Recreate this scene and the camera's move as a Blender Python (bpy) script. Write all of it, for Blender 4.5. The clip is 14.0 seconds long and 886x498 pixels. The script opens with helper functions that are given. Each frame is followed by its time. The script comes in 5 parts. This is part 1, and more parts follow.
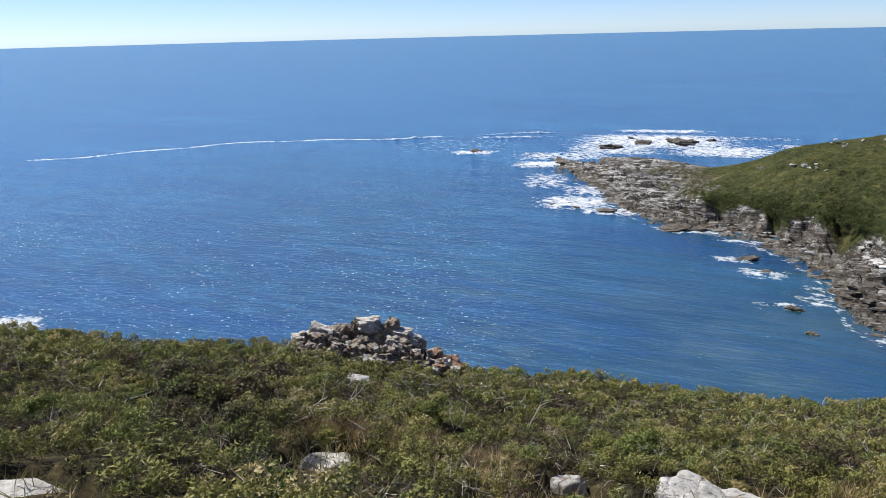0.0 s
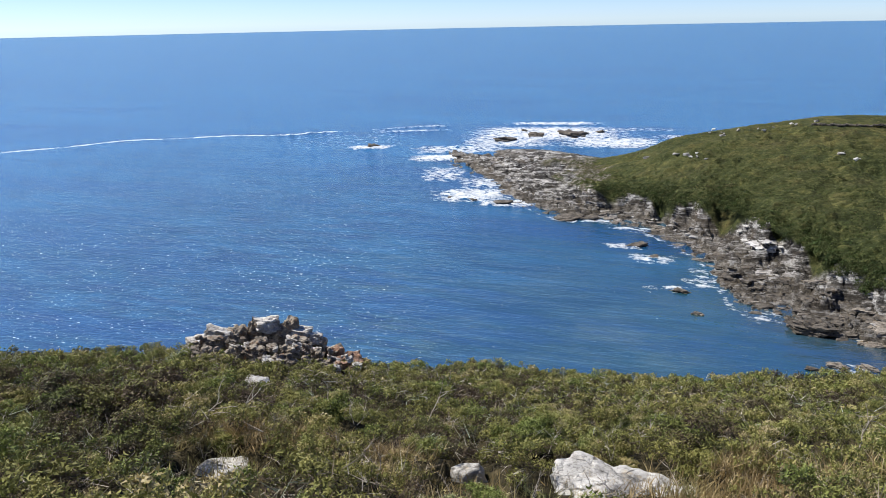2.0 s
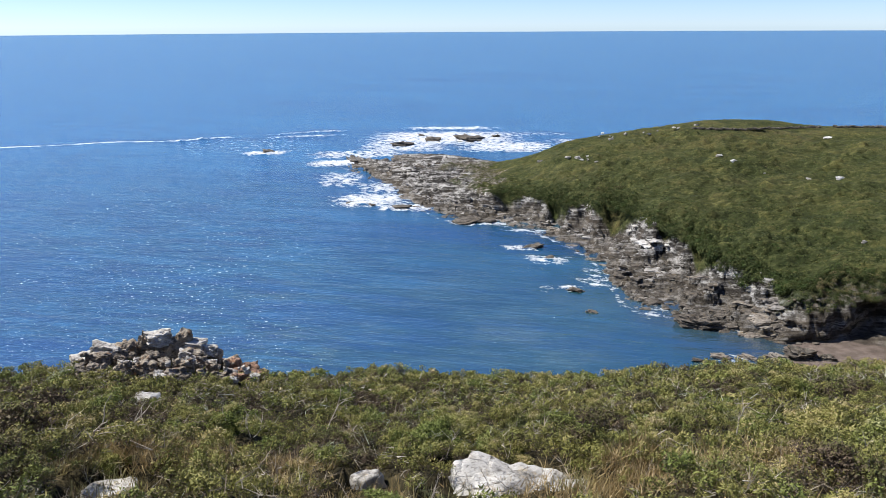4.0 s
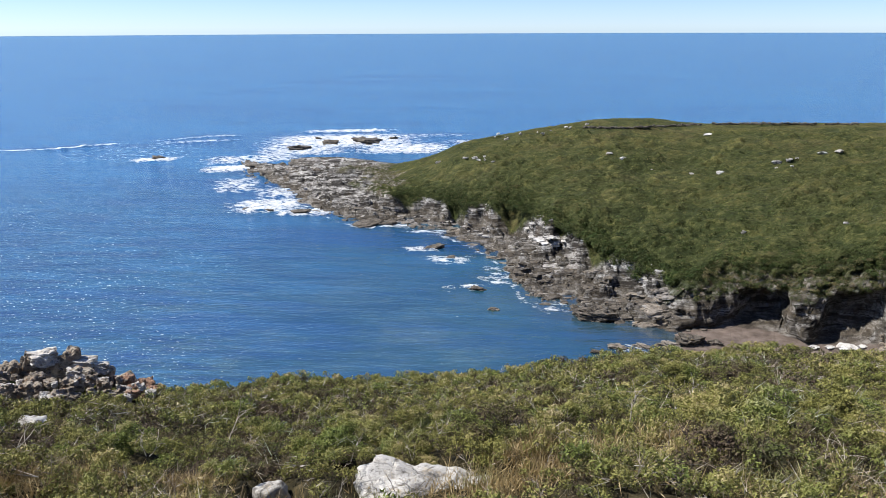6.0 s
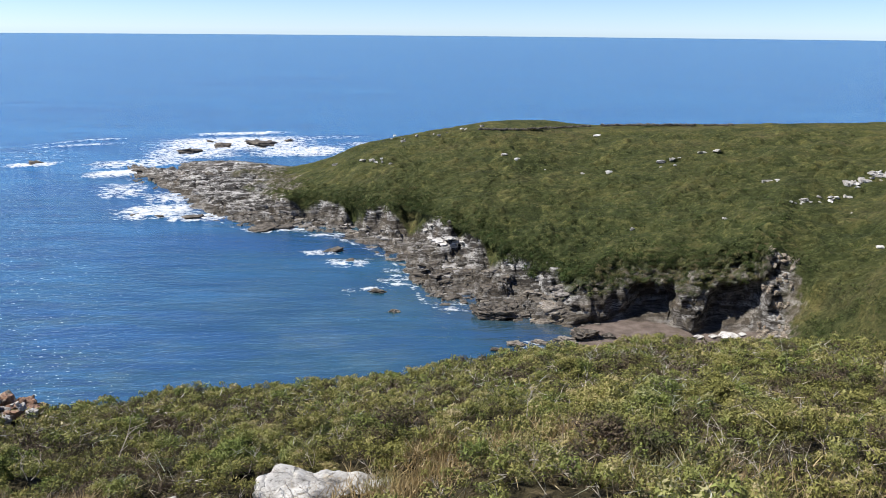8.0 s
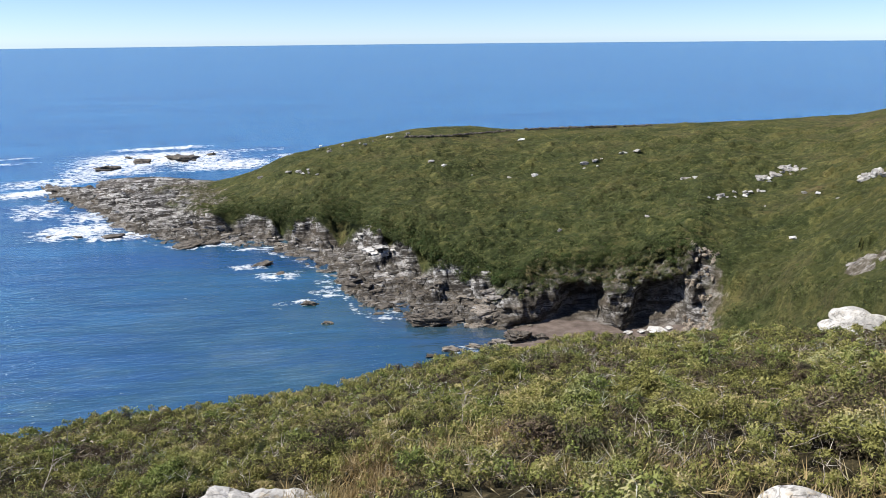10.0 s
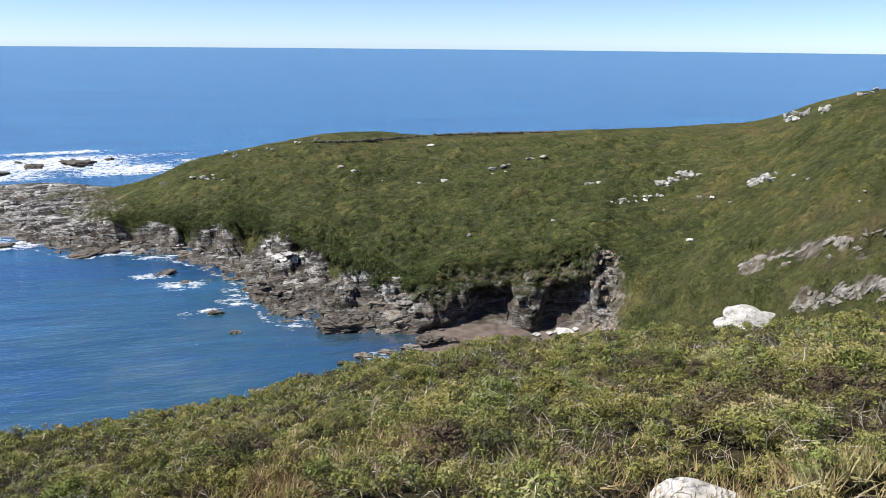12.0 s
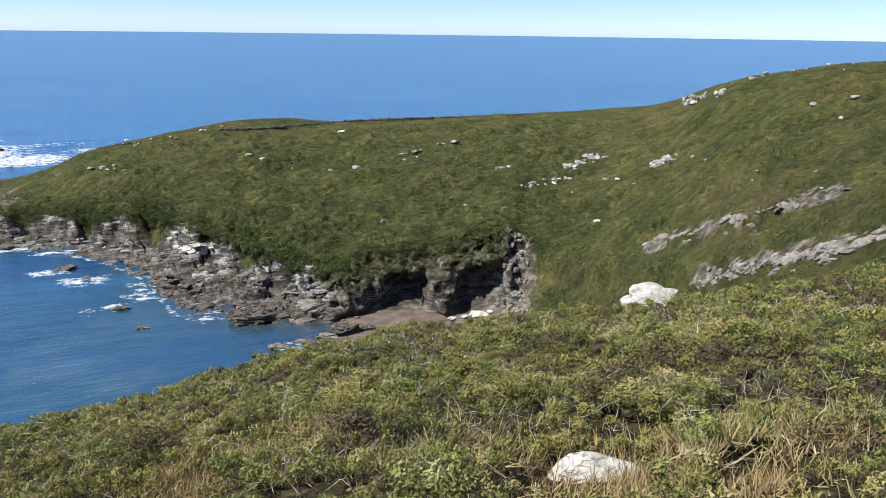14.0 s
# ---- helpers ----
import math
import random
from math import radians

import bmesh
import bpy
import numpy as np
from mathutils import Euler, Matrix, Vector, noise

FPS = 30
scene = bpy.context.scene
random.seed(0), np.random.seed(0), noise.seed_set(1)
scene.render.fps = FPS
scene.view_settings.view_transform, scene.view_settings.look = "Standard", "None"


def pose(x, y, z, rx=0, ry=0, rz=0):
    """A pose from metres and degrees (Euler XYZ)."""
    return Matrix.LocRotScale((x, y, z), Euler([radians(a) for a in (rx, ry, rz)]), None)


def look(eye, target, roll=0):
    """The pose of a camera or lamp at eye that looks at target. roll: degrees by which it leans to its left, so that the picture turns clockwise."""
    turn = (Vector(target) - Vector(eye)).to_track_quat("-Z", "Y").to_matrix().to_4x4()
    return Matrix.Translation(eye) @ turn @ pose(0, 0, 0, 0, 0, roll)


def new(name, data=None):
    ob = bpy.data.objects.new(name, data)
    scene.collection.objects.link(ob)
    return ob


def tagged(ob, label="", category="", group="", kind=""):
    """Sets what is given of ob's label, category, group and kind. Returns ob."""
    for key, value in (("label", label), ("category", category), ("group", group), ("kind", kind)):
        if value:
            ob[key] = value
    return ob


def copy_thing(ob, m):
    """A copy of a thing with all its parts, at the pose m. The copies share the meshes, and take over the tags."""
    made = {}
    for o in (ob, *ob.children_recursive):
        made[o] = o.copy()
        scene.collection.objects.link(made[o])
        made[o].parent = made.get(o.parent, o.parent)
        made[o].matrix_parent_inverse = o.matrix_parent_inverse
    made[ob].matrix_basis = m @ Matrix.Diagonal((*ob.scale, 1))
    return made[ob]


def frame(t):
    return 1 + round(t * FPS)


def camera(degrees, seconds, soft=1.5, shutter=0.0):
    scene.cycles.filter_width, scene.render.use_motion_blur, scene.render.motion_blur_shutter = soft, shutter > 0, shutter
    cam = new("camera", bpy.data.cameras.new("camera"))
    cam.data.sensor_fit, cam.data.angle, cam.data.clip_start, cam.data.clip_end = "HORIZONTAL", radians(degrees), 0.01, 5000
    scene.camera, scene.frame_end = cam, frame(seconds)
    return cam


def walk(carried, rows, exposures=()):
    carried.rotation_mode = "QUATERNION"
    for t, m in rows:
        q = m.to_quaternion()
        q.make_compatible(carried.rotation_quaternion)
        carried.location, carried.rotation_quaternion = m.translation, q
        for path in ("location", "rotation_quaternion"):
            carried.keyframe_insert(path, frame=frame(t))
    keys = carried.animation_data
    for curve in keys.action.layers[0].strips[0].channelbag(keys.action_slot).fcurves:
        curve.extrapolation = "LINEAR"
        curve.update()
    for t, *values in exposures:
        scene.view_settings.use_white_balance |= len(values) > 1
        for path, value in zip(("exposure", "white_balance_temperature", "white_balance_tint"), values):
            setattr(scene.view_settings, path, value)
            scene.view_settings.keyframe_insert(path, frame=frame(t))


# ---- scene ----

# ---- camera ----
cam = camera(59.87, 14.0, soft=0.7)


def eye(x, y, z, heading, tilt, lean):
    """Heading clockwise from north (+y), tilt above the level, lean counter-clockwise, in degrees."""
    return pose(x, y, z, 90 + tilt, 0, -heading) @ pose(0, 0, 0, 0, 0, lean)


walk(cam, (
    (0, eye(0.000, 0.000, 40.000, -25.50, -15.87, -1.42)),
    (0.5, eye(0.027, -0.004, 40.007, -23.94, -16.05, -1.60)),
    (1, eye(0.055, -0.007, 40.014, -22.05, -16.29, -1.75)),
    (1.5, eye(0.082, -0.012, 40.021, -19.95, -16.50, -1.85)),
    (2, eye(0.109, -0.016, 40.028, -17.80, -16.46, -1.16)),
    (2.5, eye(0.134, -0.021, 40.035, -15.67, -16.32, -0.57)),
    (3, eye(0.159, -0.026, 40.042, -13.70, -16.29, -0.30)),
    (5.5, eye(0.264, -0.062, 40.081, -4.58, -16.13, -0.47)),
    (6, eye(0.281, -0.071, 40.090, -2.47, -16.11, -0.24)),
    (6.5, eye(0.297, -0.081, 40.098, -0.00, -15.97, -0.15)),
    (7, eye(0.311, -0.093, 40.108, 2.07, -15.96, -0.06)),
    (7.5, eye(0.324, -0.105, 40.117, 3.73, -16.09, 0.28)),
    (8, eye(0.336, -0.119, 40.127, 5.30, -15.95, 0.52)),
    (10.5, eye(0.390, -0.211, 40.185, 12.23, -15.23, -0.55)),
    (11, eye(0.401, -0.235, 40.199, 14.08, -15.01, -0.13)),
    (11.5, eye(0.413, -0.261, 40.214, 15.77, -14.98, 0.43)),
    (12, eye(0.427, -0.290, 40.229, 17.46, -15.02, 0.54)),
    (12.5, eye(0.442, -0.321, 40.246, 19.24, -15.25, 0.63)),
    (13, eye(0.460, -0.356, 40.263, 20.87, -15.50, 0.72)),
    (13.5, eye(0.480, -0.393, 40.282, 22.43, -15.85, 0.82)),
    (14, eye(0.504, -0.433, 40.302, 24.07, -16.01, 0.74)),
), exposures=((0, 0.32), (3, 0.48), (7, 0.52), (14, 0.57)))

# ---- world, sun ----
SUN_AZ, SUN_EL = -82, 52          # clockwise from north, above the level
world = bpy.data.worlds.new("sky")
scene.world = world
world.use_nodes = True
wn = world.node_tree
wn.nodes.clear()
w_out = wn.nodes.new("ShaderNodeOutputWorld")
w_bg = wn.nodes.new("ShaderNodeBackground")
w_sky = wn.nodes.new("ShaderNodeTexSky")
w_sky.sky_type = "NISHITA"
w_sky.sun_disc = False
w_sky.sun_elevation = radians(SUN_EL)
w_sky.sun_rotation = radians(SUN_AZ)
w_sky.air_density, w_sky.dust_density, w_sky.ozone_density = 0.6, 0.12, 2.0
w_sky.altitude = 400
w_bg.inputs["Strength"].default_value = 0.098
w_tint = wn.nodes.new("ShaderNodeMix")       # sea haze: a cooler sky
w_tint.data_type, w_tint.blend_type = "RGBA", "MULTIPLY"
w_tint.inputs[0].default_value = 1.0
w_tint.inputs[7].default_value = (0.82, 0.905, 1.12, 1)
wn.links.new(w_sky.outputs[0], w_tint.inputs[6])
wn.links.new(w_tint.outputs[2], w_bg.inputs["Color"])
wn.links.new(w_bg.outputs[0], w_out.inputs["Surface"])
sun = new("sun", bpy.data.lights.new("sun", "SUN"))
sun.data.energy, sun.data.angle, sun.data.color = 4.9, radians(0.55), (1.0, 0.95, 0.87)
az, el = radians(SUN_AZ), radians(SUN_EL)
sun.matrix_world = look((300 * math.sin(az) * math.cos(el), 300 * math.cos(az) * math.cos(el), 300 * math.sin(el)), (0, 0, 0))

# ---- arithmetic ----
_perm = np.random.RandomState(7).permutation(512)
_grad = np.random.RandomState(8).uniform(0, 2 * math.pi, 512)


def noise2(x, y, seed=0):
    """Smooth gradient noise of arrays, about -1 to 1."""
    x, y = np.asarray(x, float), np.asarray(y, float)
    i, j = np.floor(x).astype(int), np.floor(y).astype(int)
    u, v = x - i, y - j

    def corner(di, dj):
        a = _grad[_perm[(_perm[(i + di + seed * 37) & 511] + j + dj) & 511]]
        return np.cos(a) * (u - di) + np.sin(a) * (v - dj)
    s, t = u * u * u * (u * (u * 6 - 15) + 10), v * v * v * (v * (v * 6 - 15) + 10)
    top = corner(0, 0) * (1 - s) + corner(1, 0) * s
    low = corner(0, 1) * (1 - s) + corner(1, 1) * s
    return (top * (1 - t) + low * t) * 1.5


def fbm(x, y, octaves=4, seed=0, gain=0.5):
    total, amp = 0, 1.0
    for k in range(octaves):
        total = total + amp * noise2(x * 2 ** k, y * 2 ** k, seed + k)
        amp *= gain
    return total


def ridged(x, y, octaves=4, seed=0):
    total, amp = 0, 1.0
    for k in range(octaves):
        total = total + amp * (1 - 2 * np.abs(noise2(x * 2 ** k, y * 2 ** k, seed + k)))
        amp *= 0.5
    return total


def cells(x, y, seed=0):
    """Distances to the nearest and second nearest point of a jittered lattice, and a random number of the nearest."""
    x, y = np.asarray(x, float), np.asarray(y, float)
    i, j = np.floor(x).astype(int), np.floor(y).astype(int)
    first, second, tone = np.full(x.shape, 9.0), np.full(x.shape, 9.0), np.zeros(x.shape)
    for di in (-1, 0, 1):
        for dj in (-1, 0, 1):
            h = _perm[(_perm[(i + di + seed * 53) & 511] + j + dj) & 511]
            g = _perm[(h + 91) & 511]
            d = np.hypot(i + di + h / 512 - x, j + dj + g / 512 - y)
            near = d < first
            second = np.where(near, first, np.minimum(second, d))
            tone = np.where(near, _perm[(g + 17) & 511] / 512, tone)
            first = np.where(near, d, first)
    return first, second, tone


def smooth(a, b, x):
    t = np.clip((x - a) / (b - a), 0, 1)
    return t * t * (3 - 2 * t)


def spline(at, values):
    """A smooth curve through a few values."""
    at, values = np.array(at, float), np.array(values, float)
    slope = np.gradient(values, at)

    def curve(x):
        x = np.clip(x, at[0], at[-1])
        k = np.clip(np.searchsorted(at, x, "right") - 1, 0, len(at) - 2)
        h = at[k + 1] - at[k]
        t = (x - at[k]) / h
        return ((2 * t**3 - 3 * t**2 + 1) * values[k] + (t**3 - 2 * t**2 + t) * h * slope[k]
                + (3 * t**2 - 2 * t**3) * values[k + 1] + (t**3 - t**2) * h * slope[k + 1])
    return curve


def raw_mesh(name, verts, faces, flat=False, **attributes):
    """A mesh from arrays; faces all with the same number of corners."""
    verts, faces = np.asarray(verts, np.float32), np.asarray(faces, np.int32)
    me = bpy.data.meshes.new(name)
    n, c = faces.shape
    me.vertices.add(len(verts))
    me.vertices.foreach_set("co", verts.ravel())
    me.loops.add(n * c)
    me.loops.foreach_set("vertex_index", faces.ravel())
    me.polygons.add(n)
    me.polygons.foreach_set("loop_start", np.arange(0, n * c, c, dtype=np.int32))
    me.polygons.foreach_set("use_smooth", np.full(n, not flat))
    for key, value in attributes.items():
        me.attributes.new(key, "FLOAT", "POINT").data.foreach_set("value", np.asarray(value, np.float32).ravel())
    me.update(calc_edges=True)
    me.validate()
    return me


def grid_faces(rows, columns):
    k = np.arange(rows * columns).reshape(rows, columns)
    return np.stack([k[:-1, :-1], k[:-1, 1:], k[1:, 1:], k[1:, :-1]], -1).reshape(-1, 4)


# ---- materials ----
def nodes_of(name):
    m = bpy.data.materials.new(name)
    m.use_nodes = True
    nt = m.node_tree
    return m, nt, nt.nodes["Principled BSDF"]


def node(nt, kind, **values):
    n = nt.nodes.new("ShaderNode" + kind)
    for key, value in values.items():
        n.inputs[key.replace("_", " ")].default_value = value
    return n


def ramp(nt, source, *stops):
    n = nt.nodes.new("ShaderNodeValToRGB")
    while len(n.color_ramp.elements) < len(stops):
        n.color_ramp.elements.new(0.5)
    for e, (at, colour) in zip(n.color_ramp.elements, stops):
        e.position = at
        e.color = (*colour, 1) if len(colour) == 3 else colour
    nt.links.new(source, n.inputs[0])
    return n.outputs[0]


def grey(v):
    return (v, v, v)


def mix(nt, factor, a, b, blend="MIX"):
    n = nt.nodes.new("ShaderNodeMix")
    n.data_type, n.blend_type = "RGBA", blend
    for socket, value in ((n.inputs[0], factor), (n.inputs[6], a), (n.inputs[7], b)):
        if isinstance(value, (int, float)):
            socket.default_value = value
        elif isinstance(value, tuple):
            socket.default_value = (*value, 1)
        else:
            nt.links.new(value, socket)
    return n.outputs[2]


def sums(nt, operation, a, b):
    n = nt.nodes.new("ShaderNodeMath")
    n.operation = operation
    for socket, value in zip(n.inputs, (a, b)):
        if isinstance(value, (int, float)):
            socket.default_value = value
        else:
            nt.links.new(value, socket)
    return n.outputs[0]


def texture(nt, scale, detail=4.0, rough=0.55, stretch=None, turn=None, kind="Noise"):
    """Noise over the world's metres; scale: features a metre."""
    geo = nt.nodes.new("ShaderNodeNewGeometry")
    vec = geo.outputs["Position"]
    if stretch:
        for key, value in (("Rotation", turn or (0, 0, 0)), ("Scale", stretch)):
            mp = nt.nodes.new("ShaderNodeMapping")
            mp.inputs[key].default_value = value
            nt.links.new(vec, mp.inputs[0])
            vec = mp.outputs[0]
    n = nt.nodes.new("ShaderNodeTex" + kind)
    n.inputs["Scale"].default_value = scale
    if kind == "Noise":
        n.inputs["Detail"].default_value = detail
        n.inputs["Roughness"].default_value = rough
    nt.links.new(vec, n.inputs["Vector"])
    return n.outputs["Distance" if kind == "Voronoi" else 0]


def bump(nt, bsdf, height, distance, strength=1.0):
    n = nt.nodes.new("ShaderNodeBump")
    n.inputs["Strength"].default_value = strength
    n.inputs["Distance"].default_value = distance
    nt.links.new(height, n.inputs["Height"])
    nt.links.new(n.outputs[0], bsdf.inputs["Normal"])


def attribute(nt, name):
    n = nt.nodes.new("ShaderNodeAttribute")
    n.attribute_name = name
    return n.outputs["Fac"]


def rock_material(name, dark, mid, light, lichen, turn=(0.3, 0.2, 0.5), grain=1.0, cracks=0.3):
    m, nt, b = nodes_of(name)
    big = texture(nt, 0.9 * grain, 6, 0.62)
    fine = texture(nt, 8 * grain, 6, 0.7)
    seams = texture(nt, 1.3 * grain, 6, 0.65, (1.0, 1.0, 4.5), turn)
    c = ramp(nt, big, (0.32, dark), (0.46, mid), (0.66, light))
    c = mix(nt, ramp(nt, fine, (0.45, grey(0)), (0.68, grey(0.6))), c, light)
    c = mix(nt, ramp(nt, fine, (0.32, grey(0.7)), (0.43, grey(0))), c, dark)
    c = mix(nt, ramp(nt, seams, (0.36, grey(0.9)), (0.44, grey(0))), c, dark)
    spots = texture(nt, 2.3 * grain, 4, 0.6)
    c = mix(nt, ramp(nt, spots, (0.58, grey(0)), (0.70, grey(0.6))), c, lichen)
    crack = nt.nodes.new("ShaderNodeTexVoronoi")
    crack.feature = "DISTANCE_TO_EDGE"
    crack.inputs["Scale"].default_value = 1.1 * grain
    geo = nt.nodes.new("ShaderNodeNewGeometry")
    wob = nt.nodes.new("ShaderNodeTexNoise")
    wob.inputs["Scale"].default_value = 2.0 * grain
    wob.inputs["Detail"].default_value = 4
    nt.links.new(geo.outputs["Position"], wob.inputs["Vector"])
    nt.links.new(mix(nt, 0.35, geo.outputs["Position"], wob.outputs["Color"], "ADD"), crack.inputs["Vector"])
    split = ramp(nt, crack.outputs["Distance"], (0.0, grey(1)), (0.045, grey(0)))
    c = mix(nt, sums(nt, "MULTIPLY", split, cracks), c, dark)
    nt.links.new(c, b.inputs["Base Color"])
    b.inputs["Roughness"].default_value = 0.85
    h = sums(nt, "ADD", sums(nt, "MULTIPLY", fine, 0.4), sums(nt, "SUBTRACT", seams, sums(nt, "MULTIPLY", split, 0.5)))
    bump(nt, b, h, 0.08 / grain, 1.0)
    return m


pale_granite = rock_material("pale_granite", (0.11, 0.10, 0.09), (0.31, 0.295, 0.275), (0.47, 0.455, 0.43), (0.40, 0.31, 0.17))
grey_granite = rock_material("grey_granite", (0.05, 0.045, 0.040), (0.155, 0.143, 0.130), (0.31, 0.29, 0.268), (0.22, 0.16, 0.08))
white_rock = rock_material("whitewashed_rock", (0.22, 0.205, 0.185), (0.50, 0.485, 0.46), (0.64, 0.63, 0.61), (0.55, 0.5, 0.4))

# ---- the lie of the land: everything is given by heading and distance from the viewpoint ----
SEA_TO_EYE = 40.0
brow_dip = spline((-80, -57, -50, -42, -35, -23, -13, -4, 1, 6, 10, 15, 20, 26, 32, 38, 43, 50, 56, 80),
                  (17.0, 19.3, 20.9, 22.7, 23.5, 25.7, 26.1, 26.4, 26.0, 25.2, 24.6, 23.8, 22.9, 21.9, 21.0, 20.2, 19.2, 17.4, 15.4, 9.0))
BROW = 30.0
shore_at = spline((-19, -16, -12.5, -9, -6, -3.5, 0, 2.2, 3.4, 7, 11, 15, 19, 24, 29.5, 33, 40, 50, 60, 80),
                  (243, 212, 176, 158, 157, 152, 140, 128, 116, 109, 105, 103.5, 105.5, 106.5, 105, 96, 78, 60, 50, 44))
edge_at = spline((-19, -12.5, -9, -6, -3.5, 0, 3, 7, 11, 15, 17, 19, 24, 28, 29.5, 31, 34, 40, 50, 60, 80),
                 (262, 205, 180, 167, 163, 154, 146, 132, 121, 111, 110.5, 112, 112.5, 110.5, 109.2, 108.5, 101, 84, 66, 55, 49))
edge_dip = spline((-19, -12.5, -9, -6, -3.5, 0, 3, 7, 11, 15, 17, 19, 24, 28, 29.5, 31, 34, 40, 50, 60, 80),
                  (8.7, 10.0, 11.3, 12.0, 12.3, 12.8, 13.1, 14.3, 15.8, 17.4, 17.0, 16.3, 15.7, 14.7, 14.3, 15.0, 16.6, 16.6, 14.3, 11.5, 9))
crest_at = spline((-19, -12.5, -6, -3.5, 0, 5, 13, 20, 30, 35, 40, 44, 48, 51, 55, 60, 80),
                  (272, 240, 215, 205, 200, 205, 220, 215, 215, 218, 212, 190, 172, 166, 160, 150, 140))
crest_dip = spline((-19, -14, -11, -8, -6, -3.5, -1, 2, 5, 9, 13, 15, 20.7, 29.8, 35, 40, 41.5, 43.5, 47.7, 51, 55, 65, 80),
                   (9.6, 9.2, 9.1, 9.4, 9.7, 9.3, 8.3, 7.65, 7.15, 6.45, 6.35, 6.5, 6.35, 5.85, 5.45, 4.75, 4.25, 3.4, 2.4, 1.8, 1.6, 0.6, 0))
floor_of = spline((5, 12, 15, 20, 27, 32, 40, 50, 60, 80), (-6, -1.2, -0.2, 0.25, 0.5, 4.0, 12, 21.5, 26.5, 31))


def tan(d):
    return np.tan(np.radians(d))


def near_hill(a, r):
    """Height of the slope that the camera stands on."""
    dip = tan(brow_dip(a))
    slope = dip - 2.4 / BROW
    drop = np.where(r < BROW, 2.4 + slope * r, BROW * dip + (r - BROW) * dip + 0.012 * np.maximum(r - BROW, 0) ** 2)
    drop = np.where(r < 6, np.minimum(drop, 1.65 + (2.4 + slope * 6 - 1.65) * (r / 6) ** 1.3), drop)
    x, y = r * np.sin(np.radians(a)), r * np.cos(np.radians(a))
    return SEA_TO_EYE - drop + 0.25 * fbm(x / 7, y / 7, 3, 4) * smooth(3, 12, r)


def far_hill(a, r):
    """Height of the headland, and how far a spot is rock (1) or turf (0)."""
    x, y = r * np.sin(np.radians(a)), r * np.cos(np.radians(a))
    wob = 3.2 * fbm(x / 14, y / 14, 4, 11) * smooth(33, 24, a)
    foot = shore_at(a) + wob
    rim = edge_at(a) + 0.7 * wob + 2.2 * fbm(x / 6, y / 6, 3, 21)
    rim = np.maximum(rim, foot + 2.0)
    rim_z = SEA_TO_EYE - edge_at(a) * tan(edge_dip(a))
    top = crest_at(a)
    top_z = SEA_TO_EYE - top * tan(crest_dip(a))
    base = np.maximum(floor_of(a), 0.0)
    u = np.clip((r - foot) / np.maximum(rim - foot, 0.5), 0, 1)
    steep = smooth(12, 17, a) * smooth(31, 29, a)
    bench = 0.58 * u ** 0.9 + 0.42 * smooth(0.76, 1.0, u)
    shelf = base + (rim_z - base) * (steep * np.interp(u, (0, 0.30, 1), (0, 0.58, 1)) + (1 - steep) * (u * (1 - smooth(-9, -4, a)) + bench * smooth(-9, -4, a)))
    v = np.clip((r - rim) / np.maximum(top - rim, 1), 0, 1)
    hill = rim_z + (top_z - rim_z) * np.sin(v * math.pi / 2) ** 0.95
    back = top_z - (r - top) * tan(crest_dip(a)) - 0.004 * np.maximum(r - top, 0) ** 2
    z = np.where(r < rim, shelf, np.where(r < top, hill, back))
    before = base - 0.35 * (foot - r) - 0.3
    z = np.where(r < foot, before, z)
    rock = np.where(r < rim, 1.0, 0.0)
    rock = np.maximum(rock, smooth(-7.5, -9.0, a + 2.6 * fbm(x / 11, y / 11, 4, 31)) )
    rock = rock * smooth(31.5, 30, a)
    return z, rock, u, foot, rim


def bare_ground(a, r, x, y, z):
    """Scree and worn earth on the heath: two bands above the gully, and the neck of the point."""
    dip = np.degrees(np.arctan2(SEA_TO_EYE - z, r))
    bare = 0.42 * smooth(-4.5, -6.5, a + 1.5 * fbm(x / 7, y / 7, 3, 35))
    for a0, d0, a1, d1, w in ((39.5, 15.1, 52.5, 9.6, 0.65), (43.5, 16.6, 56.0, 12.0, 0.7), (46.0, 14.2, 50.0, 12.4, 0.4)):
        t = np.clip((a - a0) / (a1 - a0), 0, 1)
        bare = np.maximum(bare, np.exp(-((dip - d0 - (d1 - d0) * t) / w) ** 2) * smooth(a0 - 0.8, a0 + 0.8, a) * smooth(a1 + 1, a1 - 1, a) * smooth(-0.6, 0.2, fbm(x / 4, y / 4, 4, 33)))
    crumbled = smooth(29.2, 30.2, a) * smooth(34.0, 31.0, a + fbm(x / 5, y / 5, 3, 37)) * smooth(14.8, 16.2, dip)
    return np.maximum(bare, 0.5 * crumbled)


def relief(x, y):
    """Hummocks of the heath."""
    f1, _, tone = cells(x / 1.7 + 0.2 * noise2(x, y, 4), y / 1.7 + 0.2 * noise2(x, y, 5), 6)
    g1, _, small = cells(x / 0.9, y / 0.9, 7)
    bushes = (0.15 + 0.55 * tone) * np.sqrt(np.clip(1 - (f1 * 1.3) ** 2, 0, 1)) + 0.22 * small * np.sqrt(np.clip(1 - (g1 * 1.4) ** 2, 0, 1))
    return 0.7 * fbm(x / 9, y / 9, 3, 61) + 0.16 * fbm(x / 1.5, y / 1.5, 3, 65) + bushes * (0.50 + 1.10 * smooth(-0.2, 0.45, fbm(x / 13, y / 13, 3, 73)))


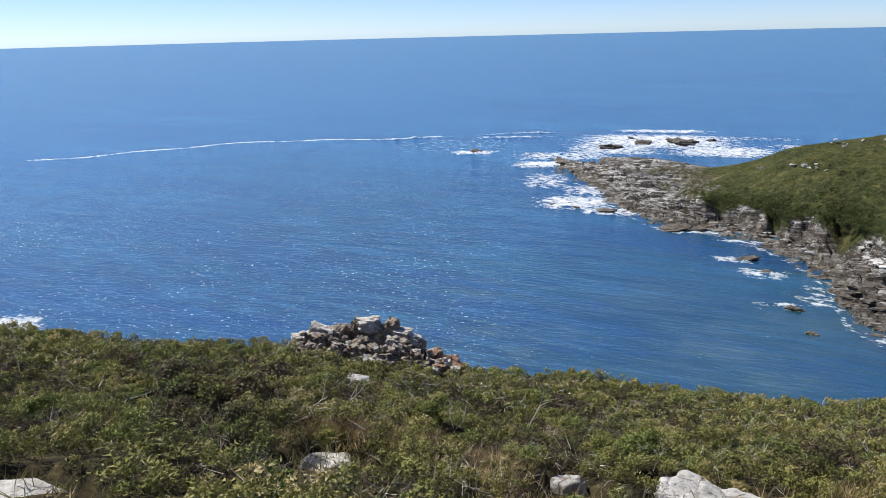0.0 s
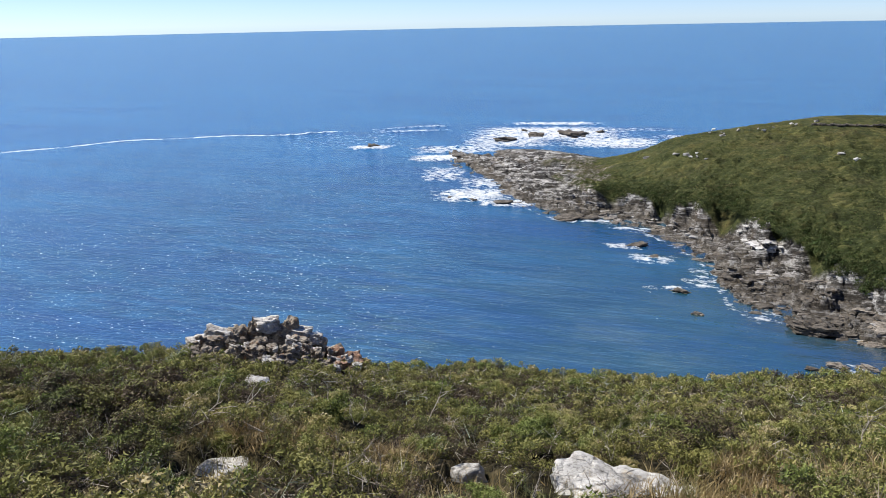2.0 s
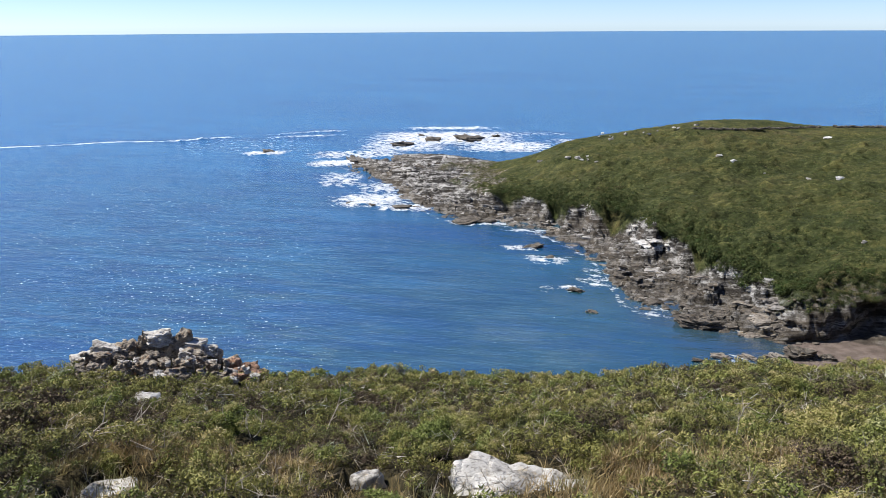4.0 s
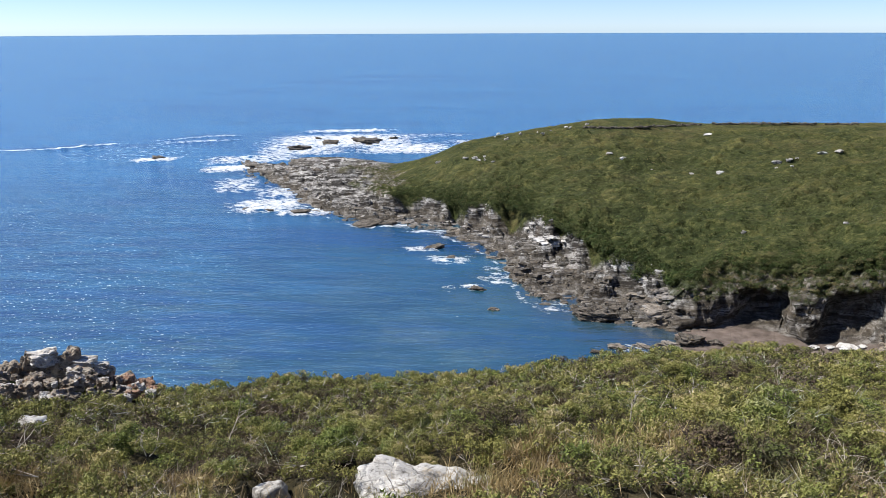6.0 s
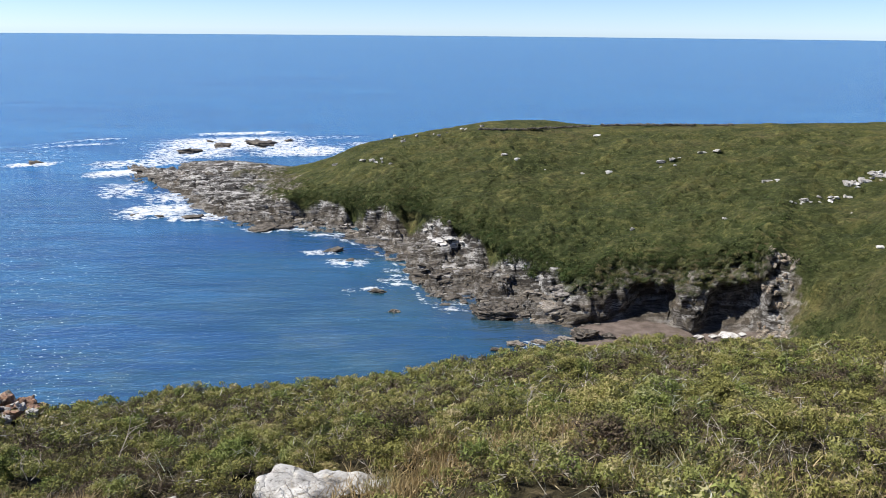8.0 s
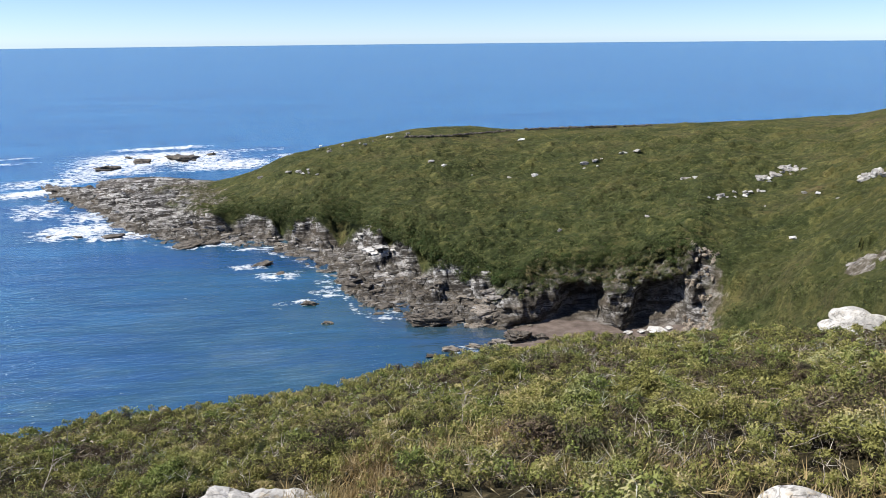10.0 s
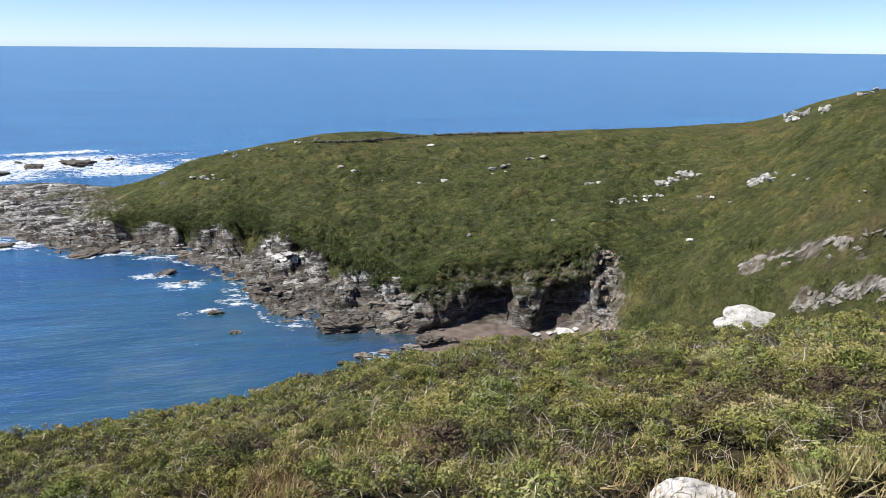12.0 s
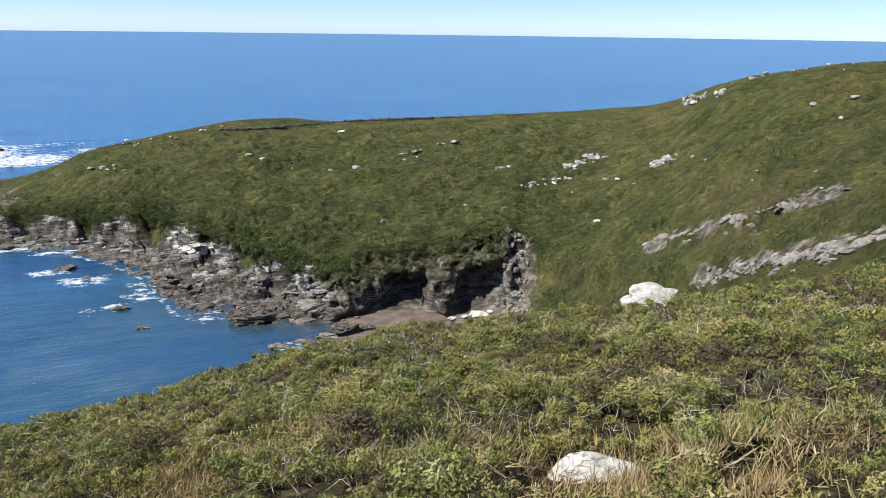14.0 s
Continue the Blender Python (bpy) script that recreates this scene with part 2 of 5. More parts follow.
def land(a, r):
    far, rock, _, _, rim = far_hill(a, r)
    far = far + relief(r * np.sin(np.radians(a)), r * np.cos(np.radians(a))) * (1 - rock) * smooth(0, 4, r - rim)
    return np.maximum(np.maximum(near_hill(a, r), far), np.where(r > BROW, floor_of(a), -9))


def spot(heading, distance, lift=0.0):
    """A point on the land."""
    a, r = np.array([float(heading)]), np.array([float(distance)])
    return Vector((distance * math.sin(radians(heading)), distance * math.cos(radians(heading)), float(land(a, r)[0]) + lift))


def sight(heading, dip, distance):
    """The point at that heading and angle below the level, that far away over the ground."""
    return Vector((distance * math.sin(radians(heading)), distance * math.cos(radians(heading)), SEA_TO_EYE - distance * math.tan(radians(dip))))


def polar(headings, distances):
    a, r = np.meshgrid(headings, distances)
    return a, r, r * np.sin(np.radians(a)), r * np.cos(np.radians(a))


# headland
heads = np.arange(-20.5, 66, 0.14)
dists = np.concatenate([np.arange(44, 96, 1.3), np.arange(96, 102, 0.5), np.arange(102, 115, 0.15), np.arange(115, 165, 0.4), np.arange(165, 215, 0.55), np.arange(215, 300, 2.0), np.arange(300, 420, 12)])
A, D, X, Y = polar(heads, dists)
Z, ROCK, U, FOOT, RIM = far_hill(A, D)
# gullies, broken ledges and dipping beds on the shore
q = -0.22
warp = fbm(X / 16, Y / 16, 3, 15)
sx = X * math.cos(q) + Y * math.sin(q)
sy = -X * math.sin(q) + Y * math.cos(q) + 5.0 * warp


def terrace(z, step, seed):
    """How far the bedding, a little tilted, cuts the slope down into treads and risers."""
    w = (z + 0.09 * sx - 0.05 * sy + 0.45 * step * fbm(X / 4, Y / 4, 4, seed)) / step
    f = w - np.floor(w)
    return step * (smooth(0.62, 0.96, f) - f)


f1, f2, tone = cells(sx / 5.5 + 0.2 * fbm(X / 3, Y / 3, 2, 5), sy / 2.4, 3)
block = (tone - 0.4) * 1.3 * smooth(0.0, 0.12, f2 - f1) - 0.45 * smooth(0.10, 0.0, f2 - f1)
h1, h2, lump = cells(sx / 2.4 + 0.3 * fbm(X / 2, Y / 2, 2, 25), sy / 1.1, 13)
shard = (lump - 0.5) * 1.0 - 0.5 * smooth(0.13, 0.0, h2 - h1)
steep = smooth(13.5, 16, A) * smooth(30.6, 29.8, A) * smooth(-1.0, 0.5, D - FOOT) * smooth(2.5, 0.5, D - RIM)
ledges = ROCK * smooth(-2.5, 1.0, D - FOOT) * (1 - 0.9 * steep) * (0.25 + 0.75 * smooth(2, -12, D - crest_at(A)))
rugged = smooth(-11, -3, A)
Z = Z + ledges * ((0.7 - 0.2 * rugged) * block + (0.5 - 0.1 * rugged) * shard + 0.35 * fbm(X / 5, Y / 5, 3, 51) * rugged - 0.1)
Z = Z + ledges * terrace(Z, 1.25, 41)
Z = Z + ledges * (terrace(Z, 0.5, 45) + 0.10 * fbm(X / 0.8, Y / 0.8, 2, 52))
# joints and jutting blocks of the low cliff under the rim
low_cliff = ROCK * smooth(0.45, 0.75, U) * smooth(-9.5, -7.5, A) * smooth(15.5, 13.5, A) * smooth(1.0, -0.5, D - RIM)
j1, j2, jut = cells(sx / 3.0 + 0.4 * noise2(X / 2.2, Y / 2.2, 14), sy / 2.6, 9)
Z = Z + low_cliff * ((jut - 0.5) * 1.5 - 0.9 * smooth(0.10, 0.0, j2 - j1))
# gullies that cut into the rim
for at, wide, deep, lo, hi in ((-1.4, 0.5, 4.0, -5, 5), (3.1, 1.0, 5.0, -6, 9), (9.3, 0.8, 3.2, -4, 6), (-5.0, 0.8, 2.2, -4, 4), (6.6, 0.5, 2.0, -3, 4)):
    bend = at + 0.35 * fbm(D / 6, D / 9, 2, 77)
    Z = Z - deep * np.exp(-((A - bend) / wide) ** 2) * smooth(lo - 2, lo + 3, D - RIM) * smooth(hi + 2, hi - 2, D - RIM)
Z = Z - 9 * smooth(-17.0, -18.4, A + 0.5 * fbm(X / 6, Y / 6, 3, 8))
TURF = (1 - ROCK) * smooth(0, 4, D - RIM)
Z = Z + TURF * relief(X, Y) * (1 - 0.75 * smooth(0.6, 1.0, (D - RIM) / np.maximum(crest_at(A) - RIM, 1)))
Z = np.maximum(Z, np.where((D < FOOT + 1), floor_of(A) - 0.4 * smooth(20, 10, A), -9))
Z = np.where((A > 14) & (D < FOOT), np.maximum(Z, floor_of(A) + 0.15 * fbm(X / 3, Y / 3, 3, 9)), Z)
# the two sea caves: the lower cliff goes back under its rim
u = np.clip((D - FOOT) / np.maximum(RIM - FOOT, 0.5), 0, 1)
fret = 0.4 * fbm(Z / 1.6 + A * 0.3, A * 0.8, 3, 97)
W, V = A + fret - 0.08 * Z, A + fret - 0.22 * Z
hollow = 4.6 * smooth(19.0, 20.4, W) * smooth(23.2, 22.4, W) + 4.2 * smooth(24.6, 25.6, W) * smooth(28.6, 27.4, V)
hollow = hollow - 2.2 * np.exp(-((A - 24.2 + 0.25 * (Z - 3)) / 0.75) ** 2) - 1.0 * smooth(14.5, 16, A) * smooth(19, 18, A)
hollow = hollow * smooth(29.7, 29.0, A) * smooth(0.0, 0.05, u) * smooth(0.46, 0.27, u)
rough = steep * (1.2 * fbm(A * 1.1, Z / 1.4, 5, 91, 0.6) + 0.5 * ridged(A * 0.6 + Z * 0.12, Z / 3.0, 3, 95))
back = hollow + rough * smooth(0.02, 0.2, u)
HZ = Z.copy()
X, Y = X * (D + back) / D, Y * (D + back) / D
# growth creeps down the upper face
ROCK = ROCK * (1 - 0.9 * steep * smooth(0.30, 0.52, U + 0.16 * fbm(A * 1.4, Z / 1.2, 4, 99)) * smooth(29.7, 28.9, A))
BARE = bare_ground(A, D, X, Y, Z)
BARE = np.maximum(BARE, 0.42 * steep * smooth(0.28, 0.45, U) * smooth(1.05, 0.7, U))
face = np.flatnonzero((steep > 0.6) & (U > 0.30) & (A > 16.5) & (A < 29.4) & (D < RIM + 1))
FACE = np.stack([X, Y, Z], -1).reshape(-1, 3)[face]
# wet rock along the waterline
WET_SHADE = smooth(1.8 + 2.0 * rugged, 0.5 + 0.6 * rugged, Z + 1.0 * fbm(X / 4, Y / 4, 3, 81))
# the whole cliff face takes the same darker colour
WET_SHADE = np.maximum(WET_SHADE, 0.6 * steep * smooth(14, 17, A))
# shade of the two caves painted into the colour of the lower cliff
WET_SHADE = np.maximum(WET_SHADE, 0.75 * steep * smooth(17.5, 19.5, A) * smooth(29.4, 28.6, A) * smooth(5.5, 3.0, Z - 0.5 * (A - 24) + 0.8 * fbm(X / 3, Y / 3, 3, 83)) * smooth(0.5, 1.5, np.abs(A - 23.8)))
HEIGHT_ON_HILL = np.clip((D - RIM) / np.maximum(crest_at(A) - RIM, 1), 0, 1)
HEIGHT_ON_HILL = np.maximum(HEIGHT_ON_HILL, 0.75 * smooth(29, 40, A))
_, _, big_tuft = cells(X / 1.7 + 0.2 * noise2(X, Y, 4), Y / 1.7 + 0.2 * noise2(X, Y, 5), 6)
_, _, fine_tuft = cells(X / 0.9, Y / 0.9, 7)
TUFT = 0.45 * big_tuft + 0.35 * fine_tuft + 0.25 * (0.5 + fbm(X / 6, Y / 6, 3, 67))
SAND = smooth(12, 13, A) * smooth(31, 28, A) * smooth(0.2, -0.6, D - FOOT) * smooth(2.6, 1.8, Z)
m_land, nt, bs = nodes_of("headland_cover")
seams = texture(nt, 1.0, 6, 0.65, (0.22, 0.5, 3.6), (0.09, 0.06, 0.22))
strata = texture(nt, 0.55, 8, 0.70, (0.30, 0.8, 2.4), (0.09, 0.06, 0.22))
rock_c = ramp(nt, strata, (0.40, (0.026, 0.025, 0.024)), (0.46, (0.085, 0.081, 0.076)), (0.515, (0.27, 0.262, 0.25)), (0.60, (0.60, 0.59, 0.57)))
rock_c = mix(nt, ramp(nt, texture(nt, 2.6, 6, 0.75), (0.40, grey(0.7)), (0.5, grey(0))), rock_c, (0.075, 0.066, 0.058))
rock_c = mix(nt, ramp(nt, seams, (0.41, grey(0.95)), (0.46, grey(0))), rock_c, (0.030, 0.027, 0.024))
rock_c = mix(nt, ramp(nt, texture(nt, 0.16, 4), (0.55, grey(0)), (0.70, grey(0.25))), rock_c, (0.30, 0.22, 0.14))
rock_c = mix(nt, ramp(nt, texture(nt, 0.9, 5), (0.62, grey(0)), (0.70, grey(0.5))), rock_c, (0.13, 0.11, 0.045))
# dark colour for wet rock and for the painted shade of the caves
wet_shade_c = ramp(nt, texture(nt, 0.8, 6, 0.65), (0.36, (0.036, 0.031, 0.026)), (0.52, (0.115, 0.098, 0.076)), (0.68, (0.24, 0.21, 0.17)))
rock_c = mix(nt, sums(nt, "MULTIPLY", attribute(nt, "wet"), 0.62), rock_c, wet_shade_c)
low = ramp(nt, texture(nt, 0.09, 7, 0.66), (0.36, (0.032, 0.042, 0.014)), (0.48, (0.054, 0.066, 0.022)), (0.58, (0.078, 0.082, 0.030)), (0.68, (0.105, 0.092, 0.042)))
high = ramp(nt, texture(nt, 0.07, 7, 0.66), (0.36, (0.048, 0.058, 0.018)), (0.48, (0.082, 0.085, 0.027)), (0.58, (0.108, 0.099, 0.035)), (0.68, (0.14, 0.105, 0.056)))
turf_c = mix(nt, attribute(nt, "upper"), low, high)
turf_c = mix(nt, ramp(nt, texture(nt, 2.2, 6, 0.72), (0.38, grey(0.6)), (0.5, grey(0))), turf_c, (0.026, 0.036, 0.012))
turf_c = mix(nt, ramp(nt, texture(nt, 0.35, 5, 0.7), (0.54, grey(0)), (0.68, grey(0.5))), turf_c, (0.135, 0.135, 0.052))
turf_c = mix(nt, ramp(nt, texture(nt, 1.1, 7, 0.78), (0.51, grey(0)), (0.62, grey(0.75))), turf_c, (0.150, 0.155, 0.058))
turf_c = mix(nt, ramp(nt, texture(nt, 0.8, 7, 0.78, (1, 1, 2), (0.1, 0.2, 0.4)), (0.36, grey(0.7)), (0.47, grey(0))), turf_c, (0.026, 0.038, 0.012))
turf_c = mix(nt, 1.0, turf_c, ramp(nt, attribute(nt, "tuft"), (0.0, (0.45, 0.52, 0.48)), (0.5, (0.85, 0.88, 0.87)), (1.0, (1.42, 1.30, 1.24))), "MULTIPLY")
bare_c = ramp(nt, texture(nt, 0.9, 6, 0.65), (0.38, (0.075, 0.062, 0.044)), (0.5, (0.165, 0.142, 0.115)), (0.64, (0.36, 0.335, 0.30)))
turf_c = mix(nt, ramp(nt, sums(nt, "ADD", attribute(nt, "bare"), sums(nt, "MULTIPLY", sums(nt, "SUBTRACT", texture(nt, 1.1, 5), 0.5), 0.8)), (0.35, grey(0)), (0.5, grey(0.9))), turf_c, bare_c)
sand_c = ramp(nt, texture(nt, 0.6, 5), (0.35, (0.15, 0.118, 0.10)), (0.65, (0.26, 0.21, 0.18)))
cover = mix(nt, attribute(nt, "rock"), turf_c, rock_c)
cover = mix(nt, attribute(nt, "sand"), cover, sand_c)
nt.links.new(cover, bs.inputs["Base Color"])
bs.inputs["Roughness"].default_value = 0.9
bs.inputs["Specular IOR Level"].default_value = 0.12
bump(nt, bs, sums(nt, "ADD", seams, sums(nt, "ADD", texture(nt, 3.0, 6, 0.75), sums(nt, "MULTIPLY", texture(nt, 0.9, 6, 0.7), 1.2))), 0.42, 1.0)
me = raw_mesh("headland", np.stack([X, Y, Z], -1).reshape(-1, 3), grid_faces(*A.shape)[:, ::-1], rock=ROCK, sand=SAND, wet=WET_SHADE, bare=BARE, upper=HEIGHT_ON_HILL, tuft=TUFT)
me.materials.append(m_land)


def shore_height(a, r):
    """Height of the finished headland."""
    i = np.clip((np.asarray(a, float) - SHORE_HEADS[0]) / 0.14, 0, len(SHORE_HEADS) - 1.001)
    j = np.clip(np.interp(r, SHORE_DISTS, np.arange(len(SHORE_DISTS))), 0, len(SHORE_DISTS) - 1.001)
    i0, j0 = i.astype(int), j.astype(int)
    fi, fj = i - i0, j - j0
    return (HZ[j0, i0] * (1 - fi) + HZ[j0, i0 + 1] * fi) * (1 - fj) + (HZ[j0 + 1, i0] * (1 - fi) + HZ[j0 + 1, i0 + 1] * fi) * fj


SHORE_HEADS, SHORE_DISTS = heads, dists
headland = tagged(new("headland", me), "rocky headland with green heath, cliffs and a small sand beach", "headland", kind="structure")

# sea
heads = np.concatenate([np.arange(-180, -66, 4.0), np.arange(-66, -30, 0.5), np.arange(-30, 12, 0.2), np.arange(12, 66, 0.5), np.arange(66, 180.1, 4.0)])
dists = np.concatenate([[0, 30, 60], np.arange(80, 335, 0.9), 336 * 1.09 ** np.arange(0, 31)])
dists = dists[dists < 4950]
dists = np.append(dists, 4950)
A, D, X, Y = polar(heads, dists)


def froth(heading, distance, long, wide, amount):
    """A patch of foam, long across the line of sight."""
    x0, y0 = distance * math.sin(radians(heading)), distance * math.cos(radians(heading))
    c, n = math.cos(radians(heading)), math.sin(radians(heading))
    along, away = (X - x0) * c - (Y - y0) * n, (X - x0) * n + (Y - y0) * c
    return amount * np.exp(-(along / long) ** 4 - (away / wide) ** 4)


FOAM = np.zeros_like(X)
for spot_of_foam in ((-9.3, 313, 20, 5, 0.8), (-9.8, 285, 30, 20, 0.85), (-5.2, 264, 18, 13, 0.8), (-12.8, 266, 17, 15, 0.75),
                     (-17.6, 234, 11, 6, 0.9), (-16.3, 250, 17, 9, 0.7), (-15.4, 181, 10, 8, 0.8), (-12.6, 172, 8, 4, 0.8),
                     (-17.6, 208, 7, 12, 0.62), (-4.0, 139, 4, 2.2, 0.7), (-2.0, 132, 4.5, 3, 0.6), (-0.6, 117, 4, 2, 0.5),
                     (2.2, 123, 4, 7, 0.5), (-23, 259, 8, 4.5, 0.85), (-20, 297, 16, 3, 0.62), (-3.6, 297, 18, 5, 0.5), (-24, 280, 30, 25, 0.30),
                     (-56.8, 122, 5, 6, 0.9), (0.5, 279, 16, 6, 0.6), (6.5, 109, 2.5, 3, 0.5), (12.5, 95, 3, 2, 0.55), (-7, 157, 8, 2, 0.6),
                     (-3.5, 151.5, 6, 1.6, 0.58), (-14.5, 195, 7, 8, 0.66)):
    FOAM = np.maximum(FOAM, froth(*spot_of_foam))
# a long line of foam drifting offshore
run = 303 + 4 * np.sin(A * 0.28) + 1.5 * np.sin(A * 0.9)
FOAM = np.maximum(FOAM, 0.95 * np.exp(-((D - run) / 1.7) ** 2) * smooth(-54.5, -53, A) * smooth(-23, -27, A) * (0.6 + 0.4 * smooth(-0.4, 0.0, noise2(A / 2.2, A / 3.0, 5))))
FOAM = np.maximum(FOAM, 0.62 * np.exp(-((D - run - 2) / 2.4) ** 2) * smooth(-25, -21, A) * smooth(-15, -18, A))
FOAM = np.maximum(FOAM, 0.45 * np.exp(-((D - shore_at(np.clip(A, -19, 60)) + 1.0) / 2.0) ** 2) * smooth(-19, -18, A) * smooth(12, 6, A))
m_sea, nt, bs = nodes_of("sea_water")
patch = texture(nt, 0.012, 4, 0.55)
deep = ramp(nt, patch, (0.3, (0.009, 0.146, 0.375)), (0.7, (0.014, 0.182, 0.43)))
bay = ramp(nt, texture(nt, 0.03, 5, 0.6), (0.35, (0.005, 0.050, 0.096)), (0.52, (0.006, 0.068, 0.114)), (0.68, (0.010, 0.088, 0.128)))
water = mix(nt, attribute(nt, "near_water"), deep, bay)
inshore = ramp(nt, texture(nt, 0.07, 6, 0.65), (0.36, (0.012, 0.064, 0.088)), (0.50, (0.028, 0.092, 0.096)), (0.64, (0.070, 0.138, 0.122)))
water = mix(nt, attribute(nt, "inshore"), water, inshore)
water = mix(nt, sums(nt, "MULTIPLY", attribute(nt, "murk"), 0.7), water, (0.060, 0.080, 0.080))
calm = attribute(nt, "calm")


def less(nt, value, calm):
    return sums(nt, "MULTIPLY", value, sums(nt, "SUBTRACT", 1.0, calm))


# dark and light sides of the waves, painted into the water colour
wave_shade = sums(nt, "ADD", sums(nt, "MULTIPLY", texture(nt, 0.2, 6, 0.68, (0.4, 1.6, 1), (0, 0, 0.05)), 0.5), sums(nt, "MULTIPLY", texture(nt, 0.8, 6, 0.72, (0.4, 1.4, 1), (0, 0, -0.1)), 0.5))
water = mix(nt, less(nt, ramp(nt, wave_shade, (0.44, grey(0.95)), (0.495, grey(0))), calm), water, (0.003, 0.040, 0.115))
water = mix(nt, less(nt, ramp(nt, wave_shade, (0.505, grey(0)), (0.57, grey(0.75))), calm), water, (0.030, 0.165, 0.33))
# the same painted wave shading, in long lines for the far sea
far_wave_shade = texture(nt, 0.03, 10, 0.82, (0.16, 1.0, 1), (0, 0, 0.08))
water = mix(nt, ramp(nt, far_wave_shade, (0.43, grey(0.45)), (0.5, grey(0))), water, (0.003, 0.07, 0.24))
water = mix(nt, ramp(nt, far_wave_shade, (0.51, grey(0)), (0.60, grey(0.35))), water, (0.03, 0.19, 0.42))
lace = sums(nt, "ADD", texture(nt, 0.45, 8, 0.72, (0.8, 1.3, 1), (0, 0, 0.3)), sums(nt, "MULTIPLY", texture(nt, 1.6, 5, 0.6), 0.3))
foamy = sums(nt, "ADD", attribute(nt, "foam"), sums(nt, "MULTIPLY", sums(nt, "SUBTRACT", lace, 0.65), 2.6))
lather = ramp(nt, foamy, (0.44, grey(0)), (0.62, grey(0.6)), (0.95, grey(1)))
# sun glints on the waves, painted as white flecks into the water colour
glint_flecks = sums(nt, "MULTIPLY", ramp(nt, texture(nt, 1.5, 3, 0.6, (0.8, 1.4, 1), (0, 0, 0.05)), (0.645, grey(0)), (0.675, grey(1))), sums(nt, "MULTIPLY", attribute(nt, "glinty"), ramp(nt, texture(nt, 0.03, 4, 0.6), (0.36, grey(0)), (0.56, grey(1)))))
lather = sums(nt, "MAXIMUM", lather, glint_flecks)
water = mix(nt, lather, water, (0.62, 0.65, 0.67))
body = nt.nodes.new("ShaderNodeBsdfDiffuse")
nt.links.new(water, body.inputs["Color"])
gloss = nt.nodes.new("ShaderNodeBsdfGlossy")
gloss.inputs["Roughness"].default_value = 0.10
fres = nt.nodes.new("ShaderNodeFresnel")
fres.inputs["IOR"].default_value = 1.33
share = sums(nt, "MULTIPLY", sums(nt, "MINIMUM", fres.outputs[0], 0.50), sums(nt, "SUBTRACT", 1.0, lather))
both = nt.nodes.new("ShaderNodeMixShader")
nt.links.new(share, both.inputs[0])
nt.links.new(body.outputs[0], both.inputs[1])
nt.links.new(gloss.outputs[0], both.inputs[2])
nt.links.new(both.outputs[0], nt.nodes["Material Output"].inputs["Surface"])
swell = texture(nt, 0.12, 5, 0.62, (0.6, 2.0, 1), (0, 0, 0.05))
chop = texture(nt, 0.8, 4, 0.62, (0.8, 1.5, 1), (0, 0, -0.1))
bump(nt, gloss, sums(nt, "ADD", swell, sums(nt, "MULTIPLY", less(nt, chop, sums(nt, "MULTIPLY", calm, 0.7)), 0.5)), 0.75, 0.42)
CALM = 0.8 * smooth(-26, -10, A + 5 * fbm(X / 40, Y / 40, 2, 12)) * smooth(185, 150, D)
# where glints are painted: near water, mostly to the left
GLINTY = smooth(280, 170, D) * (0.10 + 0.90 * smooth(-10, -32, A)) * (1 - 0.8 * CALM)
# bay colour set by distance from the viewpoint: darker nearer in
NEAR_WATER = smooth(330, 120, D + 25 * fbm(X / 60, Y / 60, 3, 19))
INSHORE = smooth(142, 94, D + 12 * fbm(X / 18, Y / 18, 3, 29)) * smooth(-48, -20, A) * (1 - 0.65 * smooth(-1, 8, A))
MURK = smooth(14, 1, shore_at(np.clip(A, -19, 60)) - D + 3 * fbm(X / 7, Y / 7, 3, 39)) * smooth(2, 9, A) * (D < 130)
BREAK = np.where((A > -30) & (A < 12), 0.55 * smooth(0.35, 0.8, FOAM) * np.clip(fbm(X / 3.5, Y / 2.5, 4, 43) + 0.25, 0, 1.2), 0)
me = raw_mesh("sea", np.stack([X, Y, BREAK], -1).reshape(-1, 3), grid_faces(*A.shape)[:, ::-1], calm=CALM, murk=MURK, glinty=GLINTY, foam=FOAM, near_water=NEAR_WATER, inshore=INSHORE)
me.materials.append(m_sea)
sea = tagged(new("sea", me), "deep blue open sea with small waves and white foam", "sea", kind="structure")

# ---- rocks ----
def ball(level):
    bm = bmesh.new()
    bmesh.ops.create_icosphere(bm, subdivisions=level, radius=1)
    v = np.array([p.co[:] for p in bm.verts])
    f = np.array([[p.index for p in q.verts] for q in bm.faces])
    bm.free()
    return v, f


BALLS = {level: ball(level) for level in (2, 3, 4, 5)}


